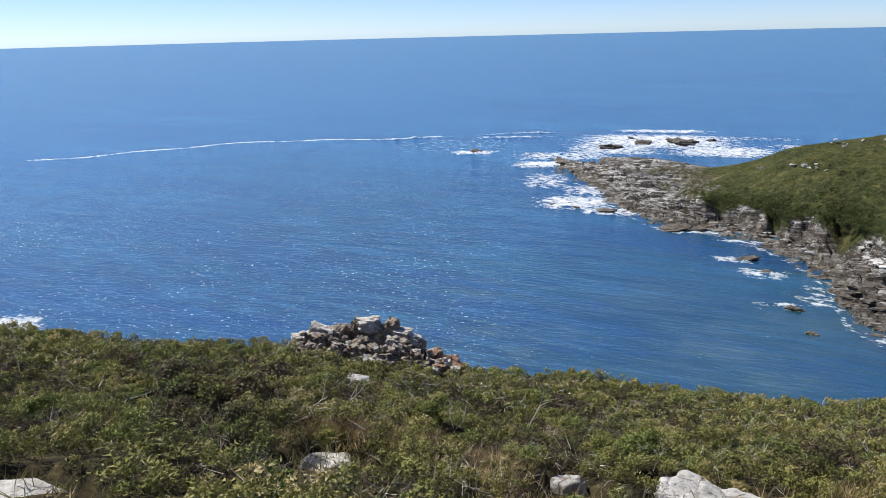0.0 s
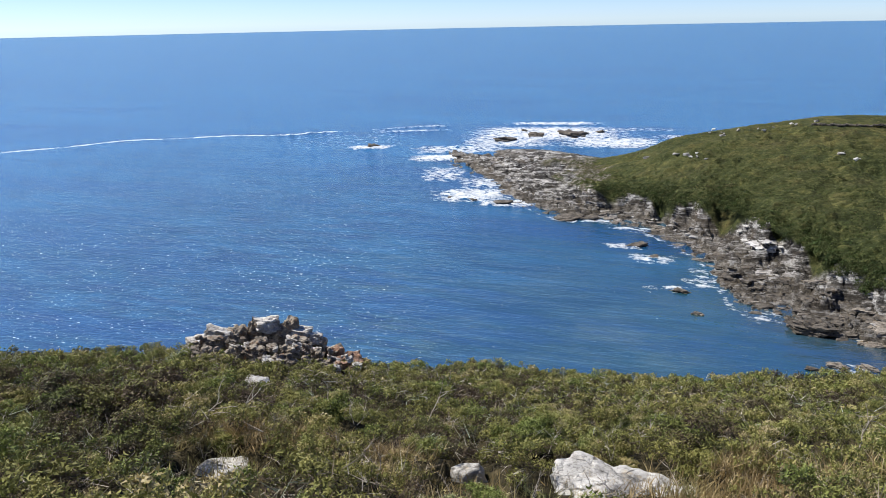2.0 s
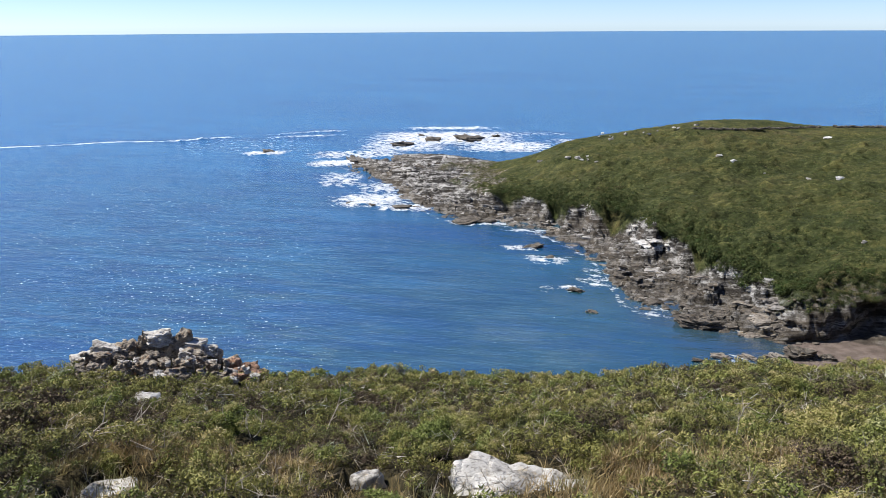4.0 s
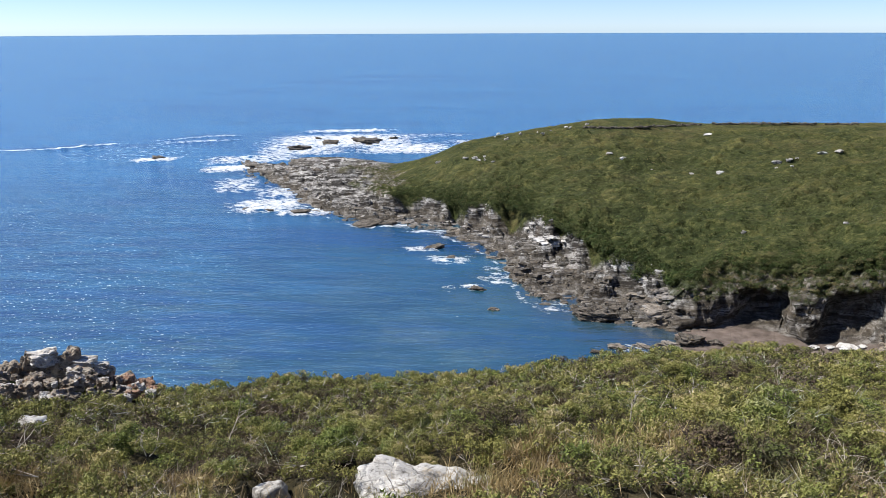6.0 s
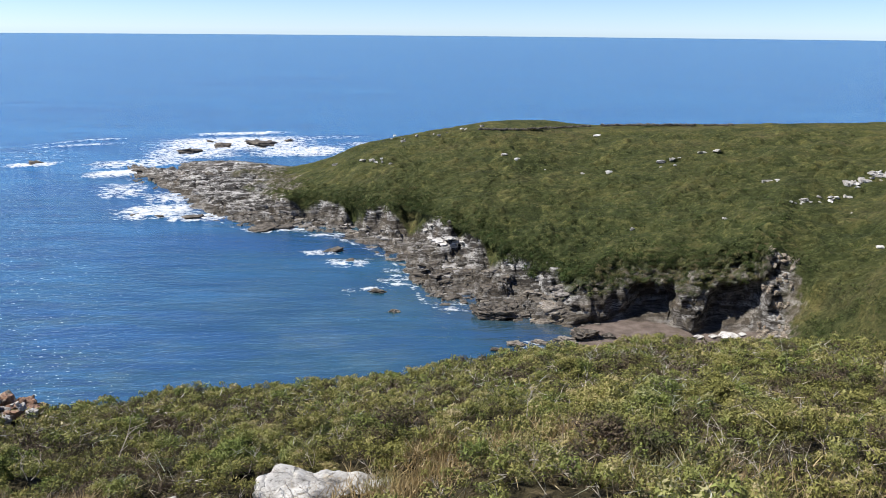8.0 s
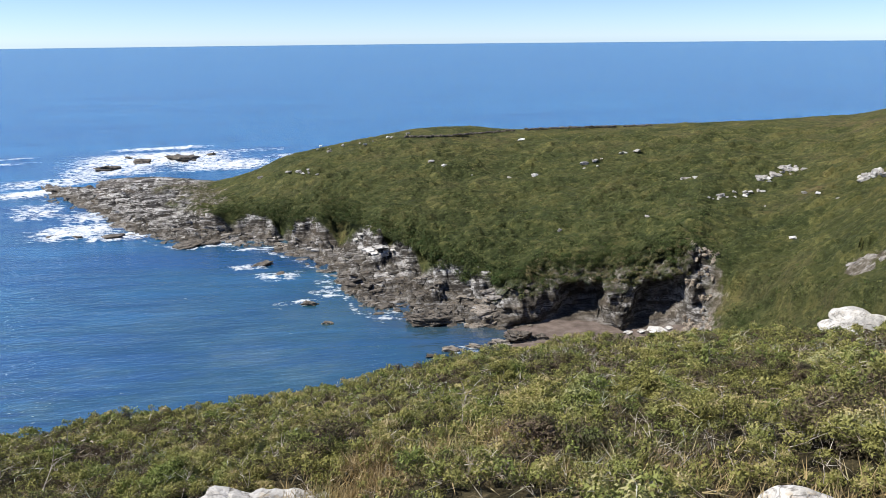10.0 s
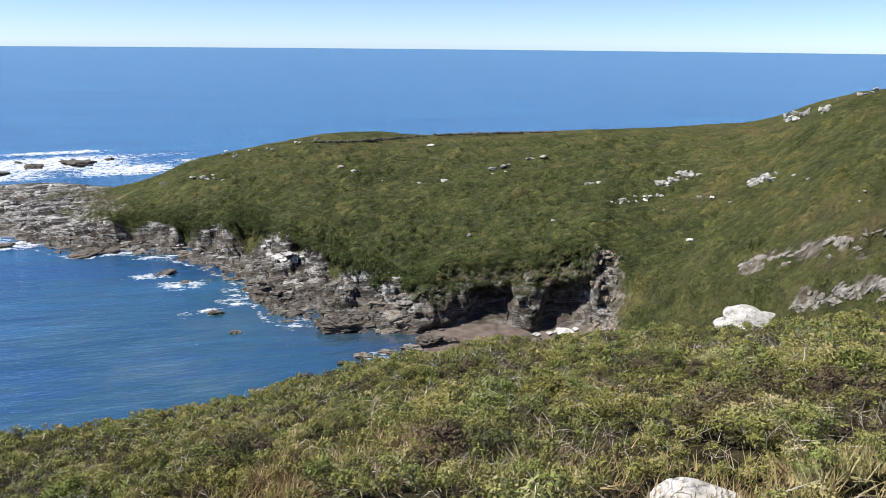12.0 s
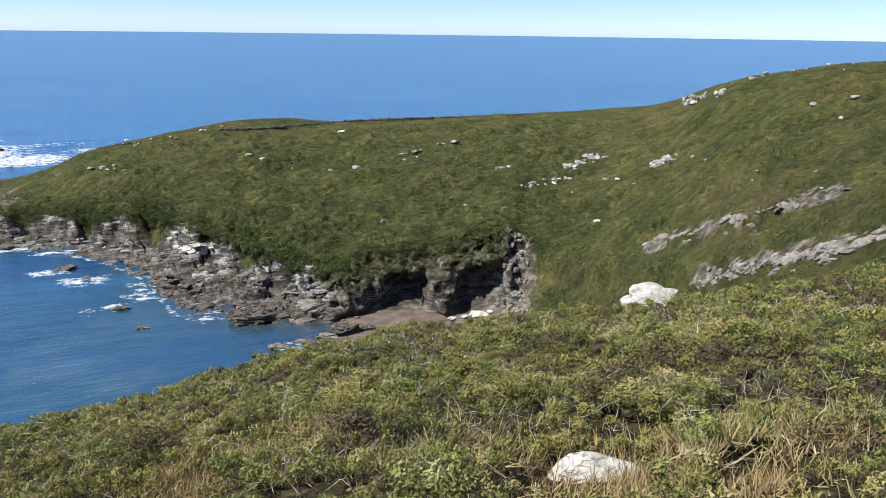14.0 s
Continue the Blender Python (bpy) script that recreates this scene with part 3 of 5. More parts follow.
def rock_mesh(name, seed, material, level=3, planes=15, rough=0.05, boxy=0.5, beds=0.0, squash=0.0, flat=None):
    """An angular stone about 2 units across, cut by random planes, with broken faces."""
    rng = np.random.RandomState(seed)
    v, f = BALLS[level]
    n = rng.normal(size=(planes, 3))
    n[:6] = np.array([[1, 0, 0], [-1, 0, 0], [0, 1, 0], [0, -1, 0], [0, 0, 1], [0, 0, -1]]) + rng.normal(size=(6, 3)) * (1 - boxy) * 0.5
    n /= np.linalg.norm(n, axis=1)[:, None]
    reach = np.concatenate([rng.uniform(0.72, 0.95, 6), rng.uniform(0.85, 1.1, planes - 6)])
    dot = np.maximum(v @ n.T, 1e-3)
    r = np.sort(reach / dot, axis=1)
    r = np.minimum(r[:, 0] * (1 - 0.04 * np.exp(-(r[:, 1] - r[:, 0]) * 14)), 1.45)
    p = v * r[:, None]
    s = seed * 1.7
    d = fbm(p[:, 0] * 1.8 + s, p[:, 1] * 1.8 + p[:, 2] * 1.3, 4, seed % 60) + fbm(p[:, 2] * 2.2 - s, p[:, 0] * 1.6 - p[:, 1], 4, seed % 50 + 3)
    if beds:
        w = (p[:, 2] + 0.25 * p[:, 0] + 0.1 * d) / beds
        d = d - 1.4 * np.exp(-((w - np.round(w)) / 0.16) ** 2)
    p = p * (1 + rough * d)[:, None]
    p[:, 2] *= 1 - squash
    me = raw_mesh(name, p, f, flat=level < 4 if flat is None else flat)
    me.materials.append(material)
    return me


def chip(seed, boxy=0.0, extra=8):
    """A split stone with crisp flat faces, about 2 units across: points and triangles."""
    rng = np.random.RandomState(seed)
    pts = np.array([(x, y, z) for x in (-1, 1) for y in (-1, 1) for z in (-1, 1)]) * rng.uniform(0.55 + 0.3 * boxy, 1.0, (8, 3))
    more = rng.normal(size=(extra, 3))
    more = more / np.linalg.norm(more, axis=1)[:, None] * rng.uniform(0.95, 1.2, (extra, 1))
    bm = bmesh.new()
    for p in np.concatenate([pts, more]):
        bm.verts.new(p)
    out = bmesh.ops.convex_hull(bm, input=bm.verts[:])
    bmesh.ops.delete(bm, geom=list({g for g in out["geom_interior"] + out["geom_unused"] if isinstance(g, bmesh.types.BMVert)}), context="VERTS")
    bmesh.ops.triangulate(bm, faces=bm.faces[:])
    bmesh.ops.subdivide_edges(bm, edges=bm.edges[:], cuts=1, use_grid_fill=True)
    bmesh.ops.triangulate(bm, faces=bm.faces[:])
    for p in bm.verts:
        p.co += Vector(rng.normal(size=3)) * 0.075
    bm.verts.ensure_lookup_table()
    bm.verts.index_update()
    v = np.array([p.co[:] for p in bm.verts])
    f = np.array([[p.index for p in q.verts] for q in bm.faces])
    bm.free()
    return v, f


def place(name, me, at, size, turn=(0, 0, 0), label="", category="rock", group="", parent=None):
    """A stone of that size in metres, across, deep and high, centred at a point."""
    ob = new(name, me)
    m = Matrix.LocRotScale(Vector(at), Euler([radians(t) for t in turn]), Vector(size) / 2)
    if parent:
        ob.parent = parent
        ob.matrix_local = parent.matrix_world.inverted() @ m
    else:
        ob.matrix_basis = m
        tagged(ob, label, category, group)
    return ob


def on_land(heading, dip, nearest=7.0, farthest=330.0):
    """Where the line of sight at that heading and angle below the level meets the land."""
    r = np.arange(nearest, farthest, 0.1)
    z = land(np.full(r.shape, float(heading)), r)
    k = np.argmax(z > SEA_TO_EYE - r * math.tan(radians(dip)))
    return r[k] if z[k] > SEA_TO_EYE - r[k] * math.tan(radians(dip)) else None


CLEAR = []          # stones kept free of scrub, also towards the camera so that they show: place and reach


def stone_at(name, seed, heading, dip, wide, high, deep, material, label, group="", level=3, nearest=7.0, turn=None, clear=True, **shape):
    """A stone whose top is seen at that heading and dip, wide degrees across; high and deep as parts of its width."""
    r = on_land(heading, dip + wide * high * 0.75, nearest) or 60.0
    w = r / math.cos(radians(dip)) * radians(wide)
    rng = random.Random(seed)
    back = r + w * deep * 0.25
    tall = w * high * 1.7
    p = spot(heading, back)
    p.z = SEA_TO_EYE - back * math.tan(radians(dip)) - tall * 0.40
    if clear:
        CLEAR.append((r * math.sin(radians(heading)), r * math.cos(radians(heading)), w * 0.5, heading))
    me = rock_mesh(name, seed, material, level, **shape)
    ob = place(name, me, p, (w * 1.1, w * deep, tall), turn or (rng.uniform(-6, 6), rng.uniform(-6, 6), -heading + rng.uniform(-15, 15)), label, "rock", group)
    # let its highest point come to that dip
    m = np.array(ob.matrix_basis)
    v = np.empty(len(me.vertices) * 3, np.float32)
    me.vertices.foreach_get("co", v)
    v = v.reshape(-1, 3) @ m[:3, :3].T + m[:3, 3]
    out = np.hypot(v[:, 0], v[:, 1])
    ob.location.z -= np.max(v[:, 2] - SEA_TO_EYE + out * math.tan(radians(dip)))
    return ob


near_granite = rock_material("near_granite", (0.13, 0.12, 0.105), (0.43, 0.415, 0.385), (0.62, 0.605, 0.575), (0.42, 0.33, 0.20), grain=2.6, cracks=0.10)
# big stones in the heath near the viewpoint
stone_at("granite_rock", 11, -1.8, 30.8, 13.2, 0.37, 0.9, near_granite, "pale grey granite slab half sunk in gorse", level=5, rough=0.10, beds=0.45, flat=True, turn=(16, 13, 6))
stone_at("granite_stone", 12, -15.4, 32.0, 2.6, 0.75, 0.8, near_granite, "upright pale granite stone among gorse", level=4, rough=0.06)
stone_at("flat_stone", 13, -36.0, 30.0, 4.2, 0.42, 0.7, near_granite, "flat pale stone under a dry twig", level=4, rough=0.07)
stone_at("granite_rock", 14, -58.6, 27.0, 7.0, 0.40, 0.8, near_granite, "smooth pale granite slab at the edge of the heath", level=5, rough=0.04)
stone_at("rounded_boulder", 15, 42.3, 28.4, 7.6, 0.36, 0.7, near_granite, "rounded grey boulder with orange lichen in gorse", level=5, rough=0.035, planes=48, boxy=0.0)
stone_at("granite_stone", 16, 54.6, 31.0, 3.0, 0.6, 0.8, near_granite, "small pale granite stone in dry grass", level=4)
stone_at("white_stone", 17, -32.5, 24.6, 2.2, 0.8, 0.8, white_rock, "white guano-covered stone in front of an outcrop", level=4, rough=0.08)
stone_at("white_stone", 18, 4.4, 24.05, 2.2, 0.3, 0.6, white_rock, "low white stone at the brow of the slope", level=4, rough=0.07)
stone_at("white_stone", 19, 0.7, 25.0, 1.0, 0.4, 0.6, pale_granite, "small pale stone at the brow of the slope", level=3)
stone_at("white_boulder", 20, 41.6, 17.4, 6.0, 0.34, 0.7, near_granite, "large white boulder with a dark shaded end below the heath", level=5, rough=0.11, planes=12, boxy=0.35, nearest=50, turn=(0, 6, -38))

band_granite = rock_material("ragged_granite", (0.05, 0.043, 0.036), (0.165, 0.150, 0.128), (0.33, 0.31, 0.28), (0.26, 0.20, 0.11), grain=1.6, cracks=0.1)
# slabs on the shoulder above the gully
for k, (heading, dip, wide, high) in enumerate(((44.4, 16.7, 1.3, 0.4), (45.5, 16.2, 1.5, 0.36), (46.7, 15.75, 1.5, 0.34), (47.9, 15.5, 1.1, 0.36), (49.4, 15.1, 1.2, 0.28), (51.0, 14.7, 1.6, 0.2),
                                               (52.6, 13.8, 1.9, 0.15), (54.6, 12.6, 2.0, 0.15), (41.0, 14.6, 0.6, 0.3), (42.7, 14.1, 0.6, 0.3), (45.8, 13.2, 0.9, 0.2),
                                               (47.2, 12.3, 1.0, 0.2), (50.8, 10.3, 1.5, 0.12), (52.0, 9.9, 1.1, 0.14))):
    stone_at("weathered_rock", 40 + k, heading, dip, wide, high, 0.8, band_granite, "weathered pale rock slab lying in the heath", "slabs above the gully", level=4, nearest=44, rough=0.17, beds=0.4, flat=True, turn=(8, -14, -heading + 20))

# pale stones scattered over the far heath
shapes = [rock_mesh("hill_stone", 80 + k, pale_granite if k % 3 else white_rock, 3, planes=11, rough=0.2, boxy=0.2) for k in range(6)]


def hill_stone(heading, dip, wide, seed, tall=0.36, label="pale lichened stone in the far heath"):
    r = on_land(heading, dip, 60.0)
    if r is None:
        return
    rng = random.Random(seed)
    w = max(r * radians(wide) * 0.85, 0.4)
    p = spot(heading, r)
    place("hill_stone", shapes[seed % 6], p + Vector((0, 0, 0.02 * w)), (w, w * rng.uniform(0.5, 0.9), w * tall * rng.uniform(0.7, 1.3)), (rng.uniform(-12, 12), rng.uniform(-12, 12), rng.uniform(0, 360)), label, "rock", "stones on the far heath")


for k, (heading, dip, wide) in enumerate(((0.1, 9.35, 0.6), (-2.7, 9.67, 0.5), (1.4, 9.64, 0.34), (10.9, 9.17, 0.63), (9.9, 8.87, 0.63), (15.8, 10.09, 0.42), (17.7, 9.88, 0.63),
                                          (21.3, 8.97, 0.9), (22.0, 8.8, 0.5), (24.1, 8.19, 0.9), (25.0, 8.0, 0.6), (28.5, 9.85, 0.9), (29.2, 9.7, 0.5), (19.7, 13.89, 0.6), (26.1, 12.68, 0.6), (16.6, 7.3, 0.63),
                                          (2.4, 7.98, 0.5), (8.2, 6.8, 0.4), (42.4, 8.37, 0.5), (43.3, 8.51, 0.34), (36.4, 10.35, 0.5), (37.2, 10.3, 0.5), (38.5, 10.49, 0.34))):
    hill_stone(heading, dip, wide, k)
for k, (heading, dip, wide) in enumerate(((36.0, 13.4, 0.85), (46.6, 9.67, 0.38), (50.5, 8.73, 0.38), (46.8, 9.05, 0.25), (49.7, 4.44, 0.67), (51.9, 3.86, 0.84), (51.5, 5.14, 0.34),
                                          (51.1, 9.8, 0.5), (-0.6, 9.4, 0.5), (0.8, 9.25, 0.4), (13.0, 9.9, 0.2), (34.0, 11.4, 0.25))):
    hill_stone(heading, dip, wide, 30 + k)
rng = random.Random(5)
for heading, dip, a_long, d_long, count, big in ((34.7, 9.1, 1.6, -0.7, 24, 0.7), (31.9, 10.75, 1.8, -0.4, 18, 0.5), (40.3, 8.9, 1.0, -0.5, 16, 0.75), (42.4, 4.3, 1.5, -0.4, 26, 0.5),
                                                 (45.6, 3.0, 1.3, -0.45, 7, 0.4), (22.0, 9.0, 0.7, -0.3, 5, 0.35), (0.0, 9.4, 0.8, 0.1, 5, 0.4), (5.0, 7.4, 4.0, -0.55, 12, 0.35), (50, 1.95, 2.2, -0.2, 5, 0.35)):
    for k in range(count):
        t = rng.uniform(-1, 1)
        hill_stone(heading + a_long * t, dip + d_long * t + rng.gauss(0, 0.13), big * rng.uniform(0.4, 1.1), rng.randrange(1000), 0.75 if heading == 42.4 else 0.5)

# rocky band and scree above the gully: low slabs lying along the slope
band = [rock_mesh("band_rock", 100 + k, (band_granite, band_granite, grey_granite, band_granite)[k % 4], 4, planes=12, rough=0.18, boxy=0.2, beds=0.4, flat=True) for k in range(5)]


def slab_in(a0, d0, a1, d1, t, off, long, seed, label):
    rng = random.Random(seed)
    heading, dip = a0 + (a1 - a0) * t, d0 + (d1 - d0) * t
    r, s = on_land(heading, dip, 44.0), on_land(heading + 0.4, dip + 0.4 * (d1 - d0) / (a1 - a0), 44.0)
    q = on_land(heading, dip + off, 44.0)
    if r and s and q and q < 150:
        at = spot(heading, q, -0.03 * long)
        way = (spot(heading + 0.4, s) - spot(heading, r)).normalized()
        up = way.cross(spot(heading, q + 1.5) - spot(heading, q - 1.5)).normalized()
        up = up if up.z > 0 else -up
        lie = Matrix((way, up.cross(way), up)).transposed().to_euler()
        place("band_rock", band[seed % 5], at, (long, long * rng.uniform(0.4, 0.75), long * rng.uniform(0.10, 0.2)),
              (math.degrees(lie.x) + rng.uniform(-9, 9), math.degrees(lie.y) + rng.uniform(-9, 9), math.degrees(lie.z) + rng.uniform(-25, 25)), label, "rock", "slabs of the rocky band")


for k in range(110):
    slab_in(43.5, 17.0, 56, 12.1, (k + rng.random()) / 110, rng.gauss(0, 0.25), rng.uniform(0.4, 1.5), rng.randrange(1000), "weathered grey slab of the rocky band in the heath")
for k in range(44):
    slab_in(39.8, 14.9, 52.5, 9.7, (k + rng.random()) / 44, rng.gauss(0, 0.25), rng.uniform(0.3, 1.3), rng.randrange(1000), "small pale slab in the scree band of the heath")

# outcrop at the brow: a heap of split blocks
outcrop = tagged(new("rock_outcrop"), "jagged outcrop of split brown and pale rock blocks above the sea", "rock outcrop")
outcrop.location = spot(-31, 28)
bpy.context.view_layer.update()
top_line = spline((-37.6, -35.6, -34, -31.6, -29.5, -27.6, -27.0, -25.5, -23.4), (21.9, 21.0, 21.2, 20.7, 21.5, 22.3, 23.2, 23.8, 24.7))
low_line = spline((-37.6, -35.8, -33.2, -30, -27.3, -23.4), (22.5, 23.3, 24.1, 24.5, 24.7, 25.0))
brown_rock = rock_material("rusty_rock", (0.035, 0.029, 0.023), (0.18, 0.145, 0.105), (0.42, 0.37, 0.30), (0.36, 0.17, 0.06), grain=2.0, cracks=0.15)
red_rock = rock_material("iron_stained_rock", (0.05, 0.03, 0.022), (0.24, 0.125, 0.075), (0.46, 0.34, 0.25), (0.36, 0.15, 0.05), grain=2.0, cracks=0.15)
cap_rock = rock_material("lichened_cap_rock", (0.09, 0.078, 0.064), (0.42, 0.395, 0.36), (0.64, 0.62, 0.585), (0.38, 0.30, 0.16), grain=2.0, cracks=0.15)
blocks = [rock_mesh("block", 120 + k, (cap_rock, brown_rock, brown_rock, red_rock)[k % 4], 4, planes=10, rough=0.115, boxy=0.75, beds=0.36, flat=True) for k in range(12)]
rng = random.Random(9)
for heading in (-36.4, -34.0, -31.6, -29.2, -27.0):          # scrub cleared here so that its foot shows from the camera
    CLEAR.append((26.9 * math.sin(radians(heading)), 26.9 * math.cos(radians(heading)), 1.2, heading))
CLEAR.append((19.6 * math.sin(radians(-32.7)), 19.6 * math.cos(radians(-32.7)), 0.45, -32.7))


def crag(heading, top, wide, tall, kind, away, lean=0.0):
    """A block of the outcrop whose top is seen at that dip, in degrees across and high."""
    w, h = away * radians(wide) * 1.1, away * radians(tall) * 1.1
    at = sight(heading, top, away) - Vector((0, 0, 0.42 * h))
    place("block", blocks[kind], at, (w, w * rng.uniform(0.7, 1.0), h), (rng.uniform(-8, 8), lean + rng.uniform(-7, 9), -heading + rng.uniform(-20, 20)), parent=outcrop)


for heading, top, wide, tall, kind in ((-36.7, 21.5, 2.0, 1.5, 0), (-35.2, 21.0, 2.3, 1.5, 4), (-33.8, 21.2, 1.6, 2.6, 5), (-32.6, 21.0, 1.5, 3.0, 1), (-31.5, 20.75, 2.0, 1.1, 8), (-31.3, 21.3, 2.0, 2.8, 2),
                                       (-30.1, 21.3, 1.7, 2.7, 6), (-29.1, 21.65, 1.8, 1.0, 0), (-29.0, 22.1, 1.7, 2.4, 9), (-27.9, 22.15, 1.3, 0.8, 4), (-27.9, 22.5, 1.5, 2.2, 10), (-26.5, 23.3, 1.6, 2.4, 3),
                                       (-25.4, 23.8, 1.7, 2.2, 7), (-24.4, 24.3, 1.5, 1.9, 11)):
    crag(heading, top, wide, tall, kind, 30.6, 6.0)
for k in range(64):
    heading = -37.2 + 12.6 * (k + rng.random()) / 64
    hi, lo = float(top_line(heading)), float(low_line(heading))
    t = 0.25 + 0.75 * rng.random()
    wide = rng.uniform(0.5, 1.5) * (1.1 - 0.5 * t)
    kind = rng.choice((3, 7, 11, 0)) if heading > -26.8 else rng.choice((1, 2, 5, 6, 9, 10, 1, 6, 0, 4))
    crag(heading, hi + (lo - hi) * t, wide, wide * rng.uniform(0.5, 1.2), kind, 30.3 - 2.6 * t, 10.0)
for k in range(70):
    heading = rng.uniform(-37.0, -25.2)
    wide = rng.uniform(0.2, 0.55)
    crag(heading, float(low_line(heading)) - rng.uniform(-0.3, 1.6), wide, wide * rng.uniform(0.5, 1.0), rng.choice((1, 2, 5, 6, 8, 9)), 28.4, 0.0)
core = rock_mesh("core", 140, brown_rock, 4, rough=0.08)
for heading, wide, high in ((-34.8, 2.8, 2.4), (-31.4, 3.4, 3.0), (-28.0, 3.0, 2.6), (-25.4, 2.2, 1.6)):
    place("core", core, sight(heading, float(top_line(heading)) + 3.6, 31.0), (wide, 2.4, high), (0, 6, 31), parent=outcrop)

# skerries and stones along the waterline
dark_rock = rock_material("wet_shore_rock", (0.022, 0.019, 0.016), (0.072, 0.060, 0.047), (0.18, 0.158, 0.13), (0.15, 0.10, 0.04))
ledge_brown = rock_material("ledge_rock_brown", (0.05, 0.042, 0.034), (0.17, 0.145, 0.115), (0.34, 0.305, 0.26), (0.26, 0.18, 0.08), cracks=0.1)
layered = [rock_mesh("ledge_rock", 220 + k, (dark_rock, ledge_brown, grey_granite)[k % 3] if k < 9 else pale_granite, 3, planes=12, rough=0.15, boxy=0.2, beds=0.42) for k in range(12)]
cove_shapes = [rock_mesh("shore_rock", 160 + k, (dark_rock, ledge_brown)[k % 2], 4, planes=14, rough=0.2, boxy=0.1, beds=0.34, flat=True) for k in range(4)]
wave_worn = [rock_mesh("skerry", 150 + k, dark_rock, 4, rough=0.16, boxy=0.1, beds=0.5) for k in range(3)]
for k, (heading, dip, wide, high) in enumerate(((-22.9, 8.78, 1.1, 0.35), (-13.0, 8.55, 2.1, 0.28), (-10.8, 8.25, 1.6, 0.3), (-7.9, 8.25, 3.0, 0.26), (-6.1, 7.95, 1.1, 0.35), (-11.6, 7.85, 0.8, 0.3), (-16.4, 9.7, 1.6, 0.25),
                                               (-17.1, 12.7, 1.0, 0.25), (-15.4, 12.9, 0.8, 0.3), (-13.2, 13.15, 2.0, 0.22), (-8.4, 14.35, 2.4, 0.3), (-6.6, 14.3, 1.6, 0.3), (-3.0, 16.05, 1.7, 0.3), (-1.8, 16.8, 1.0, 0.2))):
    r = SEA_TO_EYE / math.tan(radians(dip))
    w = r * radians(wide)
    place("skerry", wave_worn[k % 3], (r * math.sin(radians(heading)), r * math.cos(radians(heading)) + w * 0.25, -0.02 * w), (w, w * 0.7, w * high * 1.1), (0, 4, -heading + 17 * k), "dark wet rock washed by white foam", "rock", "skerries in the wash")
for k, (heading, dip, wide, high) in enumerate(((0.4, 19.15, 1.3, 0.16), (1.7, 20.62, 0.9, 0.3), (9.6, 21.05, 3.6, 0.26), (12.7, 21.2, 0.5, 0.5), (17.0, 22.0, 2.6, 0.38), (15.4, 22.3, 1.8, 0.3), (18.6, 21.8, 1.4, 0.35),
                                               (11.5, 22.95, 1.6, 0.2), (9.9, 23.35, 1.0, 0.2), (13.4, 22.7, 1.4, 0.22), (27.0, 21.0, 1.2, 0.4))):
    r = (SEA_TO_EYE - (0.4 if k in (4, 5, 6, 10) else 0)) / math.tan(radians(dip))
    w = r * radians(wide)
    place("shore_rock", cove_shapes[k % 4], (r * math.sin(radians(heading)), r * math.cos(radians(heading)) + w * 0.2, 0.05 * w), (w, w * 0.55, w * high * 1.15), (0, 4, -heading + (k * 37) % 30 - 15), "layered dark rock at the edge of the cove", "rock", "rocks in the cove")
rng = random.Random(21)

def on_shore(heading, dip, nearest=90.0):
    """How far away the line of sight at that heading and dip meets the finished headland."""
    r = np.arange(nearest, 300, 0.2)
    return r[np.argmax(shore_height(np.full(r.shape, float(heading)), r) > SEA_TO_EYE - r * math.tan(radians(dip)))]


def shore_spot(heading, r, lift=0.0):
    return Vector((r * math.sin(radians(heading)), r * math.cos(radians(heading)), float(shore_height(np.array([heading]), np.array([r]))[0]) + lift))


for heading, dip, w in ((5.2, 15.35, 3.2), (6.0, 15.3, 2.6), (6.5, 15.45, 2.4), (5.6, 15.6, 2.6), (4.6, 15.2, 2.0), (4.2, 14.6, 1.8), (4.6, 14.2, 1.6), (7.0, 15.5, 1.4)):
    place("white_stone", shapes[3], shore_spot(heading, on_shore(heading, dip), 0.1), (w, w * 0.7, w * 0.24), (6, 8, 20 * w), "sun-bleached white stone at the cliff foot", "rock", "white stones under the cliff")
for heading, r, w in ((27.3, 104.2, 3.2), (26.2, 103.9, 1.6), (25.2, 103.7, 1.8), (28.2, 104.0, 1.6)):
    place("white_stone", shapes[3], shore_spot(heading, r, 0.1), (w, w * 0.6, w * 0.2), (0, 8, 30 * w), "sun-bleached white stone at the cliff foot", "rock", "white stones under the cliff")
STRIKE = -12          # the beds run across the point
for k in range(115):
    heading = -17 + 32 * rng.random() ** 0.7
    foot, rim = float(shore_at(heading)), float(edge_at(heading))
    r = foot + (rim - foot) * (0.85 if heading > -8 else 0.6) * rng.random() ** 1.1 - 0.5
    p = shore_spot(heading, r, -0.1)
    w = 0.9 + 2.9 * rng.random() ** 1.8
    shape = rng.choice((0, 1, 3, 4, 6, 7)) if p.z < 0.9 else rng.choice((2, 5, 8, 10, 1, 4, 7))
    p.z = max(p.z, -0.1)
    place("ledge_rock", layered[shape], p, (w, w * rng.uniform(0.35, 0.6), w * rng.uniform(0.16, 0.34)), (rng.uniform(-14, 8), rng.uniform(-9, 9), STRIKE + rng.uniform(-22, 22)), "broken slanting ledge of the headland shore", "rock", "ledge rocks")
crumbly = [rock_mesh("cliff_rock", 240 + k, brown_rock, 3, planes=12, rough=0.15, boxy=0.2, beds=0.42) for k in range(3)]
